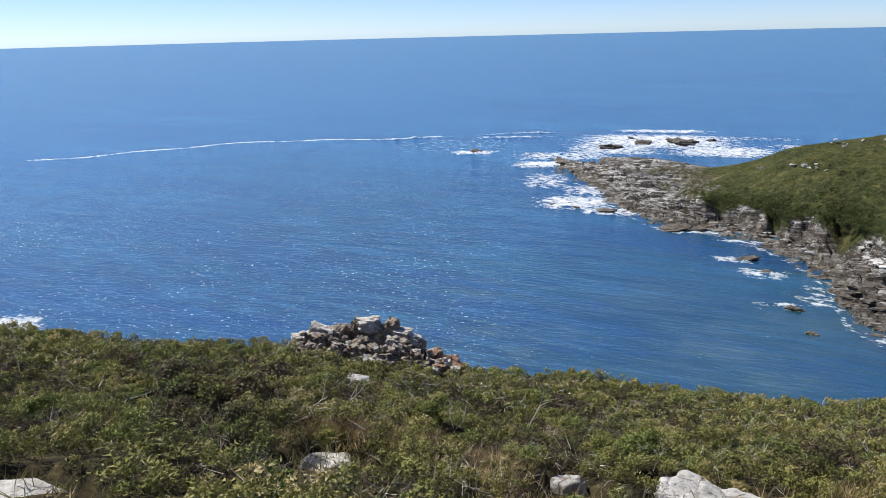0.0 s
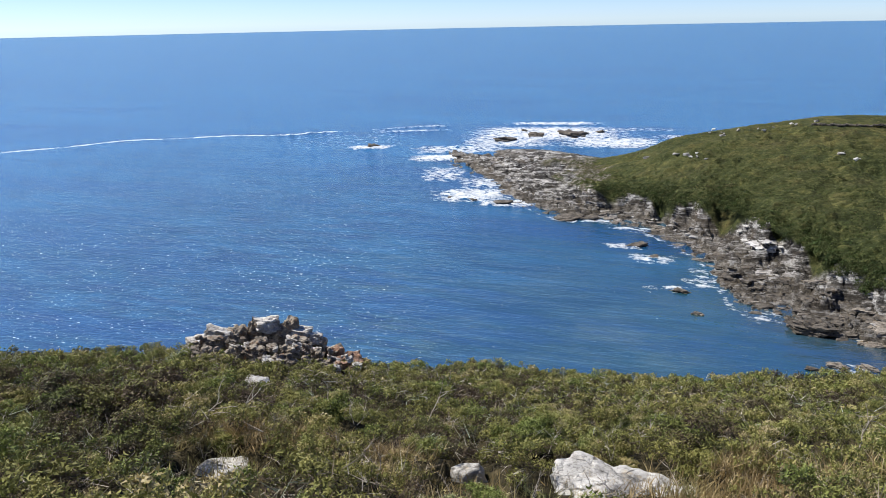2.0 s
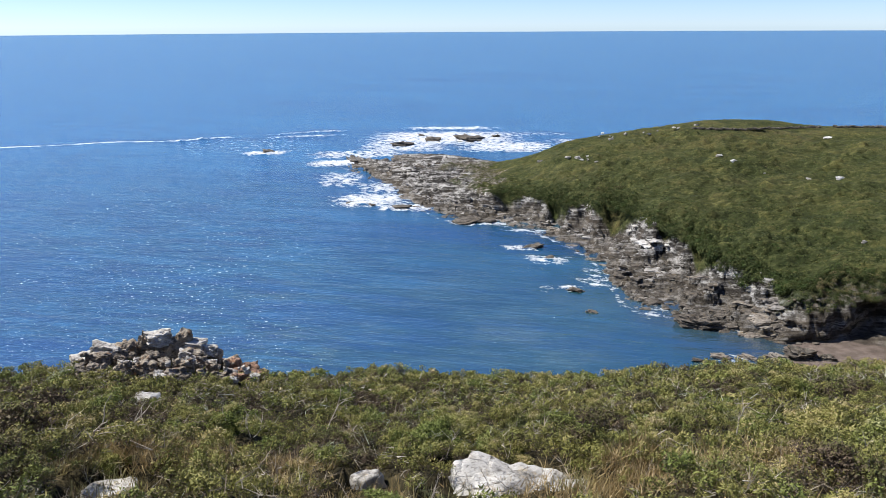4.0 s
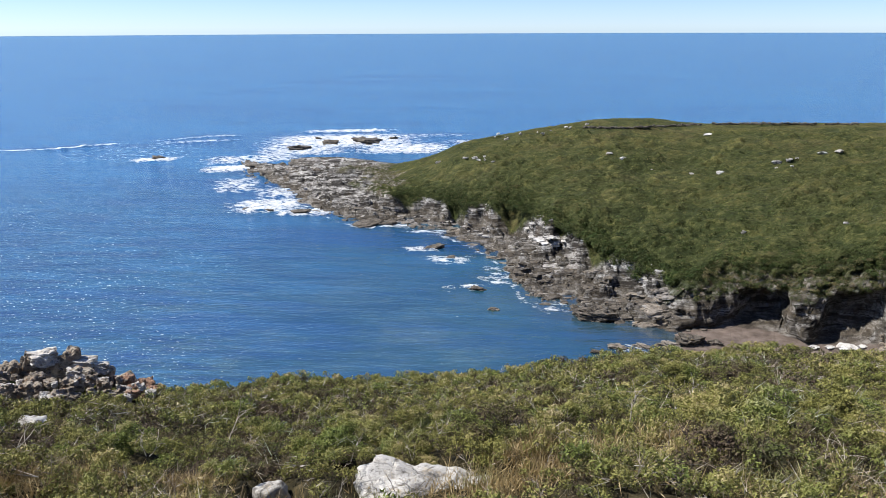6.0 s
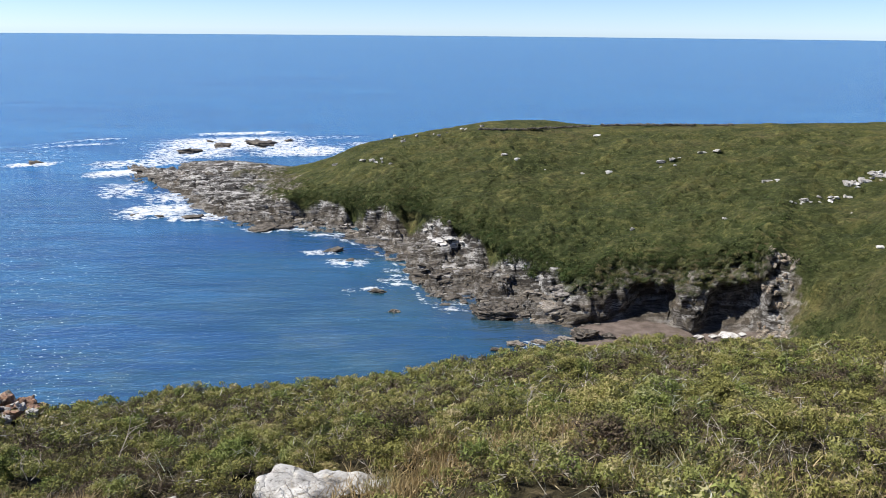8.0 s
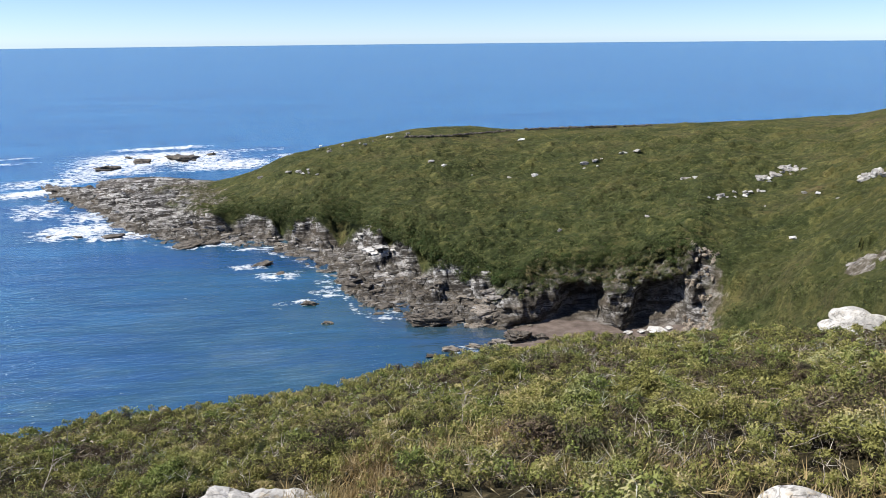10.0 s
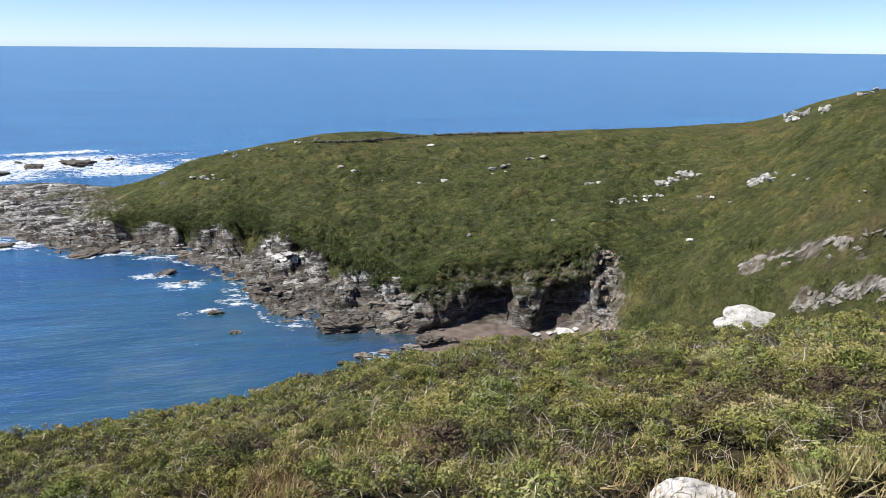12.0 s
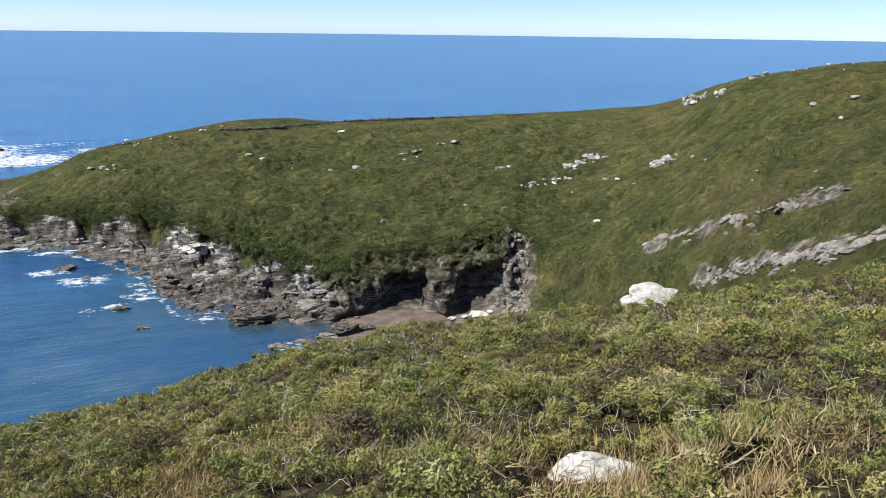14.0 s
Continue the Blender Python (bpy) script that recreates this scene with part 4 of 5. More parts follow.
for k in range(80):
    heading = rng.uniform(29.2, 31.2)
    r = rng.uniform(98, 109)
    place("cliff_rock", crumbly[rng.choice((0, 1, 2))], shore_spot(heading, r), (rng.uniform(0.4, 1.0), rng.uniform(0.35, 0.8), rng.uniform(0.3, 0.9)), (rng.uniform(-30, 30), rng.uniform(-30, 30), rng.uniform(0, 180)), "loose weathered rock on the rib beside the cave", "rock", "rocks on the cliff rib")


def rubble(name, label, seed, count, material, low, high, spread):
    """Loose angular stones all over the shore, as one."""
    rng = np.random.RandomState(seed)
    made = [chip(200 + k, extra=4) for k in range(6)]
    a = -17.2 + (35 if material is dark_rock else 24) * rng.uniform(0, 1, count) ** 0.7
    foot, rim = shore_at(a), edge_at(a)
    r = foot - 1 + (rim - foot + 2) * rng.uniform(low, high, count)
    z = np.maximum(shore_height(a, r), -0.2) + 0.05
    x, y = r * np.sin(np.radians(a)), r * np.cos(np.radians(a))
    verts, faces, n = [], [], 0
    for k in range(count):
        v, f = made[k % 6]
        w = spread * (0.15 + 0.85 * rng.uniform() ** 2.5)
        t = radians(STRIKE + rng.normal() * 18)
        p = v * (w * 0.5, w * rng.uniform(0.2, 0.4), w * rng.uniform(0.08, 0.18))
        p[:, 2] += (0.2 + rng.normal() * 0.2) * p[:, 1] + rng.normal() * 0.1 * p[:, 0]
        q = np.stack([p[:, 0] * math.cos(t) - p[:, 1] * math.sin(t) + x[k], p[:, 0] * math.sin(t) + p[:, 1] * math.cos(t) + y[k], p[:, 2] + z[k]], 1)
        verts.append(q)
        faces.append(f + n)
        n += len(v)
    me = raw_mesh(name, np.concatenate(verts), np.concatenate(faces), flat=True)
    me.materials.append(material)
    return tagged(new(name, me), label, "rubble", kind="stuff")


rubble("shore_rubble", "dark wet broken rock along the waterline", 61, 280, dark_rock, 0.0, 0.6, 2.2)
rubble("shore_rubble", "grey broken rock on the ledges", 62, 130, grey_granite, 0.2, 0.85, 2.0)
rubble("shore_rubble", "sunlit pale rock on the ledges", 63, 60, pale_granite, 0.3, 0.85, 1.9)

# dry stone wall along the crest
wall = tagged(new("dry_stone_wall"), "low dark dry stone wall along the grassy crest", "wall")
wall.location = spot(14, 200)
bpy.context.view_layer.update()
wall_line = spline((8, 10.6, 13.5, 17.3, 21.4, 26), (7.05, 7.05, 6.84, 6.56, 6.38, 6.2))
wall_stone = [rock_mesh("stone", 180 + k, dark_rock, 2, planes=10, rough=0.04, boxy=0.8) for k in range(3)]
rng = random.Random(3)
for k in range(150):
    heading = 8 + 18 * k / 150
    if noise.noise((heading * 0.7, 0, 0)) > 0.32:
        continue
    r = on_land(heading, float(wall_line(heading)), 150)
    if r:
        place("stone", wall_stone[k % 3], spot(heading, r, rng.uniform(0.0, 0.25)), (0.8, 0.6, rng.uniform(0.35, 0.7)), (0, 0, rng.uniform(0, 90)), parent=wall)

# ---- heath ----
def foliage_material(name, stops, gloss=0.5, patchy=0.9):
    m, nt, b = nodes_of(name)
    drift = texture(nt, 0.55, 4, 0.6)
    s = sums(nt, "ADD", attribute(nt, "species"), sums(nt, "MULTIPLY", sums(nt, "SUBTRACT", drift, 0.5), patchy))
    c = ramp(nt, s, *stops)
    c = mix(nt, ramp(nt, texture(nt, 0.8, 3, 0.5), (0.5, grey(0)), (0.62, grey(0.7))), c, (0.68, 0.94, 0.78), "MULTIPLY")
    nt.links.new(c, b.inputs["Base Color"])
    b.inputs["Roughness"].default_value = gloss
    b.inputs["Specular IOR Level"].default_value = 0.15
    soft = nt.nodes.new("ShaderNodeBsdfTranslucent")
    nt.links.new(c, soft.inputs[0])
    both = nt.nodes.new("ShaderNodeMixShader")
    both.inputs[0].default_value = 0.15
    nt.links.new(b.outputs[0], both.inputs[1])
    nt.links.new(soft.outputs[0], both.inputs[2])
    nt.links.new(both.outputs[0], nt.nodes["Material Output"].inputs["Surface"])
    return m


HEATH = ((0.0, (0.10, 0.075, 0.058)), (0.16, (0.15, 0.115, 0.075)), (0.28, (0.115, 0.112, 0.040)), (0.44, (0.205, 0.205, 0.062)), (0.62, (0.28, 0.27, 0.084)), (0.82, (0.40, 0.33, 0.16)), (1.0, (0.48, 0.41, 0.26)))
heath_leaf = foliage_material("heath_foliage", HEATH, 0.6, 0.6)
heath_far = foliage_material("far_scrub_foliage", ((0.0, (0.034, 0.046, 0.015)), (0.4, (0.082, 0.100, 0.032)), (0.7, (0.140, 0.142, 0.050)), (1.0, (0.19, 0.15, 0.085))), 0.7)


def blades(rng, base, aim, length, width, species, per, spread, lift=0.0):
    """Leafy sprigs: per blades fan out of each base along aim. Arrays of points, quads and species."""
    n = len(base)
    base, aim = np.repeat(base, per, 0), np.repeat(aim, per, 0)
    length, width, species = (np.repeat(q, per) for q in (length, width, species))
    d = aim + rng.normal(size=(n * per, 3)) * spread
    d /= np.linalg.norm(d, axis=1)[:, None]
    side = np.cross(d, rng.normal(size=(n * per, 3)))
    side /= np.linalg.norm(side, axis=1)[:, None]
    length = length * rng.uniform(0.6, 1.25, n * per)
    base = base + d * (length * lift)[:, None]
    tip = base + d * length[:, None]
    p = np.stack([base + side * (width * 0.5)[:, None], tip, base - side * (width * 0.5)[:, None]], 1).reshape(-1, 3)
    s = np.repeat(np.clip(species + rng.normal(size=n * per) * 0.07, 0, 1), 3)
    return p, np.arange(n * per * 3).reshape(-1, 3), s


def cushions(rng, centre, wide, species, per, leaf, ragged=0.45, top_light=0.1, slim=0.8):
    """Rounded bushes: a dome of leaf clumps that face outwards."""
    n = len(centre)
    d = rng.normal(size=(n * per, 3))
    d[:, 2] = d[:, 2] * 0.8 + 0.45
    d /= np.linalg.norm(d, axis=1)[:, None]
    w = np.repeat(wide, per)
    c = np.repeat(centre, per, 0) + d * (w * rng.uniform(0.75, 1.1, n * per))[:, None] * (1, 1, 0.7)
    face = d + rng.normal(size=(n * per, 3)) * ragged
    u = np.cross(face, rng.normal(size=(n * per, 3)))
    u /= np.linalg.norm(u, axis=1)[:, None]
    v = np.cross(face, u)
    v /= np.linalg.norm(v, axis=1)[:, None]
    long = (w * leaf * rng.uniform(0.6, 1.3, n * per))[:, None]
    p = np.stack([c + u * long, c - 0.5 * u * long + slim * v * long, c - 0.5 * u * long - slim * v * long], 1).reshape(-1, 3)
    # light from above put into the colour: upward-facing clumps paler
    s = np.repeat(np.clip(np.repeat(species, per) + top_light * (d[:, 2] - 0.5) + rng.normal(size=n * per) * 0.07, 0, 1), 3)
    return p, np.arange(n * per * 3).reshape(-1, 3), s


def mound(x, y):
    """Height of the scrub's canopy, and each bush's own tone."""
    wx, wy = x + 0.35 * noise2(x * 0.9, y * 0.9, 3), y + 0.35 * noise2(x * 0.9, y * 0.9, 6)
    f1, f2, tone = cells(wx / 1.25, wy / 1.25, 1)
    g1, g2, small = cells(wx / 0.48, wy / 0.48, 2)
    k1, k2, tuft = cells(wx / 0.24, wy / 0.24, 4)
    h = ((0.12 + 0.40 * tone) * np.sqrt(np.clip(1 - (f1 * 1.25) ** 2, 0, 1)) + (0.16 + 0.22 * small) * np.sqrt(np.clip(1 - (g1 * 1.55) ** 2, 0, 1))
         + 0.15 * np.sqrt(np.clip(1 - (k1 * 1.5) ** 2, 0, 1)))
    open_ground = 0.8 * smooth(0.2, 0.55, fbm(x / 3.2, y / 3.2, 3, 13))
    free = np.ones_like(x)
    for cx, cy, reach, heading in CLEAR:
        c, n = math.cos(radians(heading)), math.sin(radians(heading))
        along, away = (x - cx) * c - (y - cy) * n, (x - cx) * n + (y - cy) * c
        free = np.minimum(free, smooth(0.95, 1.15, np.hypot(along / (reach + 0.25), (away + 0.9) / (reach + 1.0))))
    gap = np.maximum(smooth(0.40, 0.62, g1), 0.6 * smooth(0.42, 0.6, k1))
    return 1.10 * h * (1 - 0.7 * open_ground) * (0.1 + 0.9 * free), tone, small, open_ground, free, gap


def tufts(rng, centre, wide, species, per, leaf, slim):
    """Dense spiny tufts of uneven outline: short shoots that stand out from a dome, brown inside, with light from above
    painted into the tops.
    """
    n = len(centre)
    d = rng.normal(size=(n * per, 3))
    d[:, 2] = d[:, 2] * 0.85 + 0.35
    d /= np.linalg.norm(d, axis=1)[:, None]
    w = np.repeat(wide, per)
    turn, lobes = np.repeat(rng.uniform(0, 6.28, n), per), np.repeat(rng.choice((2, 3, 4), n), per)
    lumpy = 1 + 0.30 * np.sin(lobes * np.arctan2(d[:, 1], d[:, 0]) + turn) * np.sqrt(1 - d[:, 2] ** 2) + 0.18 * np.sin(5 * d[:, 2] + 2 * turn)
    reach = rng.uniform(0.62, 1.0, n * per)
    c = np.repeat(centre, per, 0) + d * (w * reach * lumpy)[:, None] * (1, 1, 0.85)
    u = np.cross(d, rng.normal(size=(n * per, 3)))
    u = u / np.linalg.norm(u, axis=1)[:, None] + d * rng.uniform(0.2, 1.3, (n * per, 1))
    u /= np.linalg.norm(u, axis=1)[:, None]
    v = np.cross(d + rng.normal(size=(n * per, 3)) * 0.35, u)
    v /= np.linalg.norm(v, axis=1)[:, None]
    long = (w * leaf * rng.uniform(0.6, 1.4, n * per))[:, None]
    p = np.stack([c + u * long, c - 0.5 * u * long + slim * v * long, c - 0.5 * u * long - slim * v * long], 1).reshape(-1, 3)
    # light painted in: upward and outer shoots paler, inner ones darker
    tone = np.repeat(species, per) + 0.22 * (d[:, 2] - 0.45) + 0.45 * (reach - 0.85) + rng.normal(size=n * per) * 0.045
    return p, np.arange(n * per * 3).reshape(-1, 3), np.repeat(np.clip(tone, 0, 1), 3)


def heath(name, label, seed, near, far, step, per, leaf, slim):
    rng = np.random.RandomState(seed)
    gx, gy = np.meshgrid(np.arange(-31, 31, step), np.arange(0.5, 34, step))
    x = gx.ravel() + rng.uniform(-0.5, 0.5, gx.size) * step
    y = gy.ravel() + rng.uniform(-0.5, 0.5, gx.size) * step
    a, r = np.degrees(np.arctan2(x, y)), np.hypot(x, y)
    here = (r > near) & (r < far) & (np.abs(a) < 64)
    x, y, a, r = x[here], y[here], a[here], r[here]
    h, tone, small, bare, free, gap = mound(x, y)
    keep = rng.uniform(0, 1, len(x)) < (0.12 + 0.88 * free) * (1 - 0.45 * gap) * 0.92
    a, r, x, y, h, tone, small, bare, free = (q[keep] for q in (a, r, x, y, h, tone, small, bare, free))
    n = len(x)
    wide = step * rng.uniform(0.38, 0.80, n) * (0.6 + 0.4 * free)
    lift = rng.uniform(-0.12, 0.10, n) * (0.2 + 0.8 * free)
    z = near_hill(a, r) + 0.85 * h + lift - 0.25 * wide
    # tufts that stand higher are coloured a little lighter, like lit crests
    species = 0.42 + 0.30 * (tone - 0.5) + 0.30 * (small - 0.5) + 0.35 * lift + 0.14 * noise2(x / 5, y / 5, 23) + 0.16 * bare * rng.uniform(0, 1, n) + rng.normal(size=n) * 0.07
    species = species - 0.30 * smooth(0.10, 0.45, noise2(x / 1.7, y / 1.7, 31)) * rng.uniform(0.4, 1, n)
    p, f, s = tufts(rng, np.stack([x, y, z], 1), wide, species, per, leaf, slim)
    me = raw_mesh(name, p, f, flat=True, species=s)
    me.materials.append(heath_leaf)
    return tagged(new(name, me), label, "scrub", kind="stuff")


heath("gorse_heath", "dense low gorse and heather, green with dry twigs", 1, 2.4, 17, 0.20, 180, 0.20, 0.38)
heath("gorse_heath", "dense low gorse and heather towards the brow", 2, 17, 33, 0.27, 84, 0.26, 0.45)

# near slope
heads = np.concatenate([np.arange(-180, -66, 3.0), np.arange(-66, 66, 0.6), np.arange(66, 180.1, 3.0)])
dists = np.concatenate([np.arange(0.0, 5, 0.5), np.arange(5, 36, 0.17), np.arange(36, 40, 0.6), np.arange(40, 120, 2.0)])
A, D, X, Y = polar(heads, dists)
front = np.clip(A, -80, 80)
Z = near_hill(front, D)
COVER = mound(X, Y)
Z = Z + 0.38 * COVER[0] * smooth(1.5, 4, D) * smooth(38, 34, D)
BACK = smooth(75, 130, np.abs(A))
Z = Z * (1 - BACK) + BACK * (38.3 + 0.28 * D + 0.6 * fbm(X / 9, Y / 9, 3, 3))
m_soil, nt, bs = nodes_of("heath_soil")
# soil coloured extra dark: shade of the gaps between tufts painted in
c = ramp(nt, texture(nt, 3.5, 7, 0.72), (0.35, (0.020, 0.018, 0.010)), (0.5, (0.045, 0.038, 0.020)), (0.60, (0.08, 0.066, 0.035)), (0.72, (0.17, 0.135, 0.08)))
nt.links.new(c, bs.inputs["Base Color"])
bs.inputs["Roughness"].default_value = 0.95
bs.inputs["Specular IOR Level"].default_value = 0.1
bump(nt, bs, texture(nt, 9, 5, 0.7), 0.1)
me = raw_mesh("ground", np.stack([X, Y, Z], -1).reshape(-1, 3), grid_faces(*A.shape)[:, ::-1])
me.materials.append(m_soil)
ground = tagged(new("ground", me), "sloping heath ground under dense gorse", "ground", kind="structure")

# scrub on the headland
rng_far = np.random.RandomState(4)
n = 24000
a = rng_far.uniform(-8.5, 60, n)
t = rng_far.uniform(0, 1, n) ** 1.5
rim, top = np.where(a > 30.5, shore_at(a) - 2, edge_at(a) - 7), crest_at(a)
r = rim + 0.5 + (top + 3 - rim) * t
Zf, rockf, *_ = far_hill(a, r)
x, y = r * np.sin(np.radians(a)), r * np.cos(np.radians(a))
thick = fbm(x / 7, y / 7, 4, 17)
keep = (rockf < 0.5) & (thick + 0.5 * (1 - t) + 0.2 * rng_far.normal(size=n) > 0.05) & (Zf > 2.0) & (bare_ground(a, r, x, y, Zf) < 0.35) & (rng_far.uniform(0, 1, n) > 0.6 * smooth(29, 33, a))
for cx, cy, reach, _ in CLEAR:
    keep &= np.hypot(x - cx, y - cy) > reach * 0.9
a, r, x, y, t, thick = (q[keep] for q in (a, r, x, y, t, thick))
z = Zf[keep] + relief(x, y) * (1 - 0.75 * smooth(0.6, 1.0, t)) - 0.15
wide = (0.24 + 0.22 * (1 - t) ** 1.3) * rng_far.uniform(0.6, 1.4, len(x)) * (1 - 0.35 * smooth(28, 42, a))
species = 0.38 + 0.26 * t + 0.12 * smooth(22, 42, a) + 0.15 * thick + 0.25 * fbm(x / 16, y / 16, 3, 18) + rng_far.normal(size=len(x)) * 0.1
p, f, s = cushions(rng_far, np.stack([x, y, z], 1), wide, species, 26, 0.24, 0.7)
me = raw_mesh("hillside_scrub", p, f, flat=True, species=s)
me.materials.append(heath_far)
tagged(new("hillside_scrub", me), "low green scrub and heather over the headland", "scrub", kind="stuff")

# dark bushes that hang over the cliff's rim and fill its gullies
rng_c = np.random.RandomState(19)
n = 1350
a = np.concatenate([rng_c.uniform(-6.5, 30, n - 500), rng_c.choice([-1.4, 3.1, 9.3, 12.5, 6.6, 15.0], 500) + rng_c.normal(size=500) * 0.7])
rim = far_hill(a, edge_at(a))[4]
r = rim - 0.6 + rng_c.uniform(0, 1, n) ** 1.5 * (5.0 + 7.0 * noise2(a * 0.9, a * 0.2, 8)) + 1.2 * noise2(a * 1.9, a * 0.7, 9)
x, y = r * np.sin(np.radians(a)), r * np.cos(np.radians(a))
z = np.maximum(far_hill(a, r)[0], far_hill(a, rim + 0.5)[0] - 1.8)
wide = rng_c.uniform(0.35, 0.95, n) * (0.7 + 0.4 * smooth(2, 12, a)) * (1 - 0.35 * smooth(14, 18, a))
hang = FACE[rng_c.choice(len(FACE), 900)]
shade_of = np.where(rng_c.uniform(0, 1, 900) < 0.45, rng_c.uniform(0.75, 1.0, 900), rng_c.uniform(0.0, 0.4, 900))
p, f, s = cushions(rng_c, np.concatenate([np.stack([x, y, z], 1), hang]), np.concatenate([wide, rng_c.uniform(0.18, 0.5, 900)]), np.concatenate([0.14 + rng_c.uniform(-0.14, 0.35, n), shade_of]), 96, 0.15, 0.7)
me = raw_mesh("cliff_scrub", p, f, flat=True, species=s)
me.materials.append(heath_far)
tagged(new("cliff_scrub", me), "dark green bushes hanging over the cliff rim", "scrub", kind="stuff")


# ---- single plants and twigs in the near heath ----
def part(name, me, material, parent, label=""):
    ob = new(name, me)
    if material:
        me.materials.append(material)
    ob.parent = parent
    return tagged(ob, label)


def tube(points, radii, sides=5):
    """A thin round stick through the points."""
    points = np.array(points, float)
    rings = []
    for k, p in enumerate(points):
        d = points[min(k + 1, len(points) - 1)] - points[max(k - 1, 0)]
        d /= np.linalg.norm(d)
        u = np.cross(d, (0.3, 0.2, 1.0))
        u /= np.linalg.norm(u)
        w = np.cross(d, u)
        t = np.arange(sides) * 2 * math.pi / sides
        rings.append(p + radii[k] * (np.cos(t)[:, None] * u + np.sin(t)[:, None] * w))
    n = len(points)
    v = np.concatenate(rings)
    f = [(k * sides + i, k * sides + (i + 1) % sides, (k + 1) * sides + (i + 1) % sides, (k + 1) * sides + i) for k in range(n - 1) for i in range(sides)]
    return v, np.array(f)


def join(pieces):
    verts, faces, n = [], [], 0
    for v, f in pieces:
        verts.append(v)
        faces.append(f + n)
        n += len(v)
    return np.concatenate(verts), np.concatenate(faces)


def stem_path(rng, start, aim, length, steps=6, wander=0.25):
    p, d = np.array(start, float), np.array(aim, float)
    out = [p.copy()]
    for k in range(steps):
        d = d / np.linalg.norm(d) + rng.normal(size=3) * wander
        p = p + d / np.linalg.norm(d) * length / steps
        out.append(p.copy())
    return out


m_twig, nt, bs = nodes_of("bleached_twig")
nt.links.new(ramp(nt, texture(nt, 14, 5), (0.35, (0.26, 0.21, 0.16)), (0.65, (0.55, 0.50, 0.43))), bs.inputs["Base Color"])
bs.inputs["Roughness"].default_value = 0.85
m_wood, nt, bs = nodes_of("gorse_stem")
nt.links.new(ramp(nt, texture(nt, 14, 5), (0.35, (0.07, 0.05, 0.035)), (0.65, (0.17, 0.13, 0.09))), bs.inputs["Base Color"])
bs.inputs["Roughness"].default_value = 0.9


def gorse_bush(seed, tone, label):
    """A rounded spiny bush a metre across: woody stems under a cushion of sprigs."""
    rng = np.random.RandomState(seed)
    bush = tagged(new("gorse_bush"), label, "shrub", "gorse bushes in the heath")
    for k in range(4):
        a = k * 1.6 + rng.uniform(0, 0.5)
        v, f = tube(stem_path(rng, (0, 0, -0.1), (math.cos(a) * 0.6, math.sin(a) * 0.6, 1), 0.5, 5), np.linspace(0.02, 0.006, 6))
        part("stem", raw_mesh("stem", v, f), m_wood, bush)
    lumps = rng.normal(size=(14, 3)) * (0.26, 0.26, 0.10) + (0, 0, 0.28)
    base, aim, tones = [], [], []
    for c in lumps:
        d = rng.normal(size=(70, 3))
        d[:, 2] = np.abs(d[:, 2]) * 0.9 + 0.05
        d /= np.linalg.norm(d, axis=1)[:, None]
        base.append(c + d * rng.uniform(0.11, 0.17, (70, 1)))
        aim.append(d)
        # upward sprigs coloured lighter, as if lit from above
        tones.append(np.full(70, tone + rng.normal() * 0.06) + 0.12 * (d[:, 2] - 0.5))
    base, aim, tones = np.concatenate(base), np.concatenate(aim), np.concatenate(tones)
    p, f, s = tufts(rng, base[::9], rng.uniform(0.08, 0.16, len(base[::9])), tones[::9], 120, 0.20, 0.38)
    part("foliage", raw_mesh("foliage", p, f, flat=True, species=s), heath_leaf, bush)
    return bush


def canopy(heading, distance, lift=0.0):
    x, y = distance * math.sin(radians(heading)), distance * math.cos(radians(heading))
    z = float(near_hill(np.array([float(heading)]), np.array([float(distance)]))[0])
    return Vector((x, y, z + 0.55 * float(mound(np.array([x]), np.array([y]))[0][0]) + lift))


kinds = [gorse_bush(31, 0.30, "dark green gorse bush standing in the heath"), gorse_bush(32, 0.62, "bright yellow-green gorse cushion in the heath"),
         gorse_bush(33, 0.2, "brown half-dead gorse bush in the heath"), gorse_bush(34, 0.48, "olive green gorse bush in the heath")]
spots = [(14.6, 25.6, 0, 1.0), (14.2, 24.9, 1, 1.2), (15.0, 26.3, 2, 1.0), (-46, 26.5, 2, 1.5), (-43, 27.5, 2, 1.6), (-27, 29.6, 3, 1.1), (-51, 22.6, 0, 1.0), (-37.5, 23.6, 3, 1.1), (-35.2, 24.6, 0, 1.1), (-39.6, 23.4, 0, 1.0), (-33.4, 25.4, 3, 0.8), (33, 27.5, 0, 1.0), (50, 22.0, 3, 1.2), (2, 28.5, 0, 0.9), (-12, 28.0, 0, 1.0), (-20, 27.5, 2, 1.0), (-42, 30.5, 2, 1.0), (-39, 31.0, 2, 0.9),
         (-1.0, 30.5, 1, 0.8), (-8.5, 30.5, 1, 0.8), (28, 26.0, 3, 1.2), (45, 25.0, 0, 1.3), (36.5, 24.5, 0, 1.1), (40.5, 29.6, 3, 0.7), (46, 21.5, 1, 1.0), (22, 28.5, 1, 1.2), (31, 22.8, 3, 1.0)]
rng = random.Random(12)
for k in range(48):
    a = rng.uniform(-56, 54)
    spots.append((a, float(brow_dip(a)) + rng.uniform(0.4, 9.5), rng.choice((0, 1, 2, 3, 3, 1)), rng.uniform(0.55, 1.15)))
used = set()
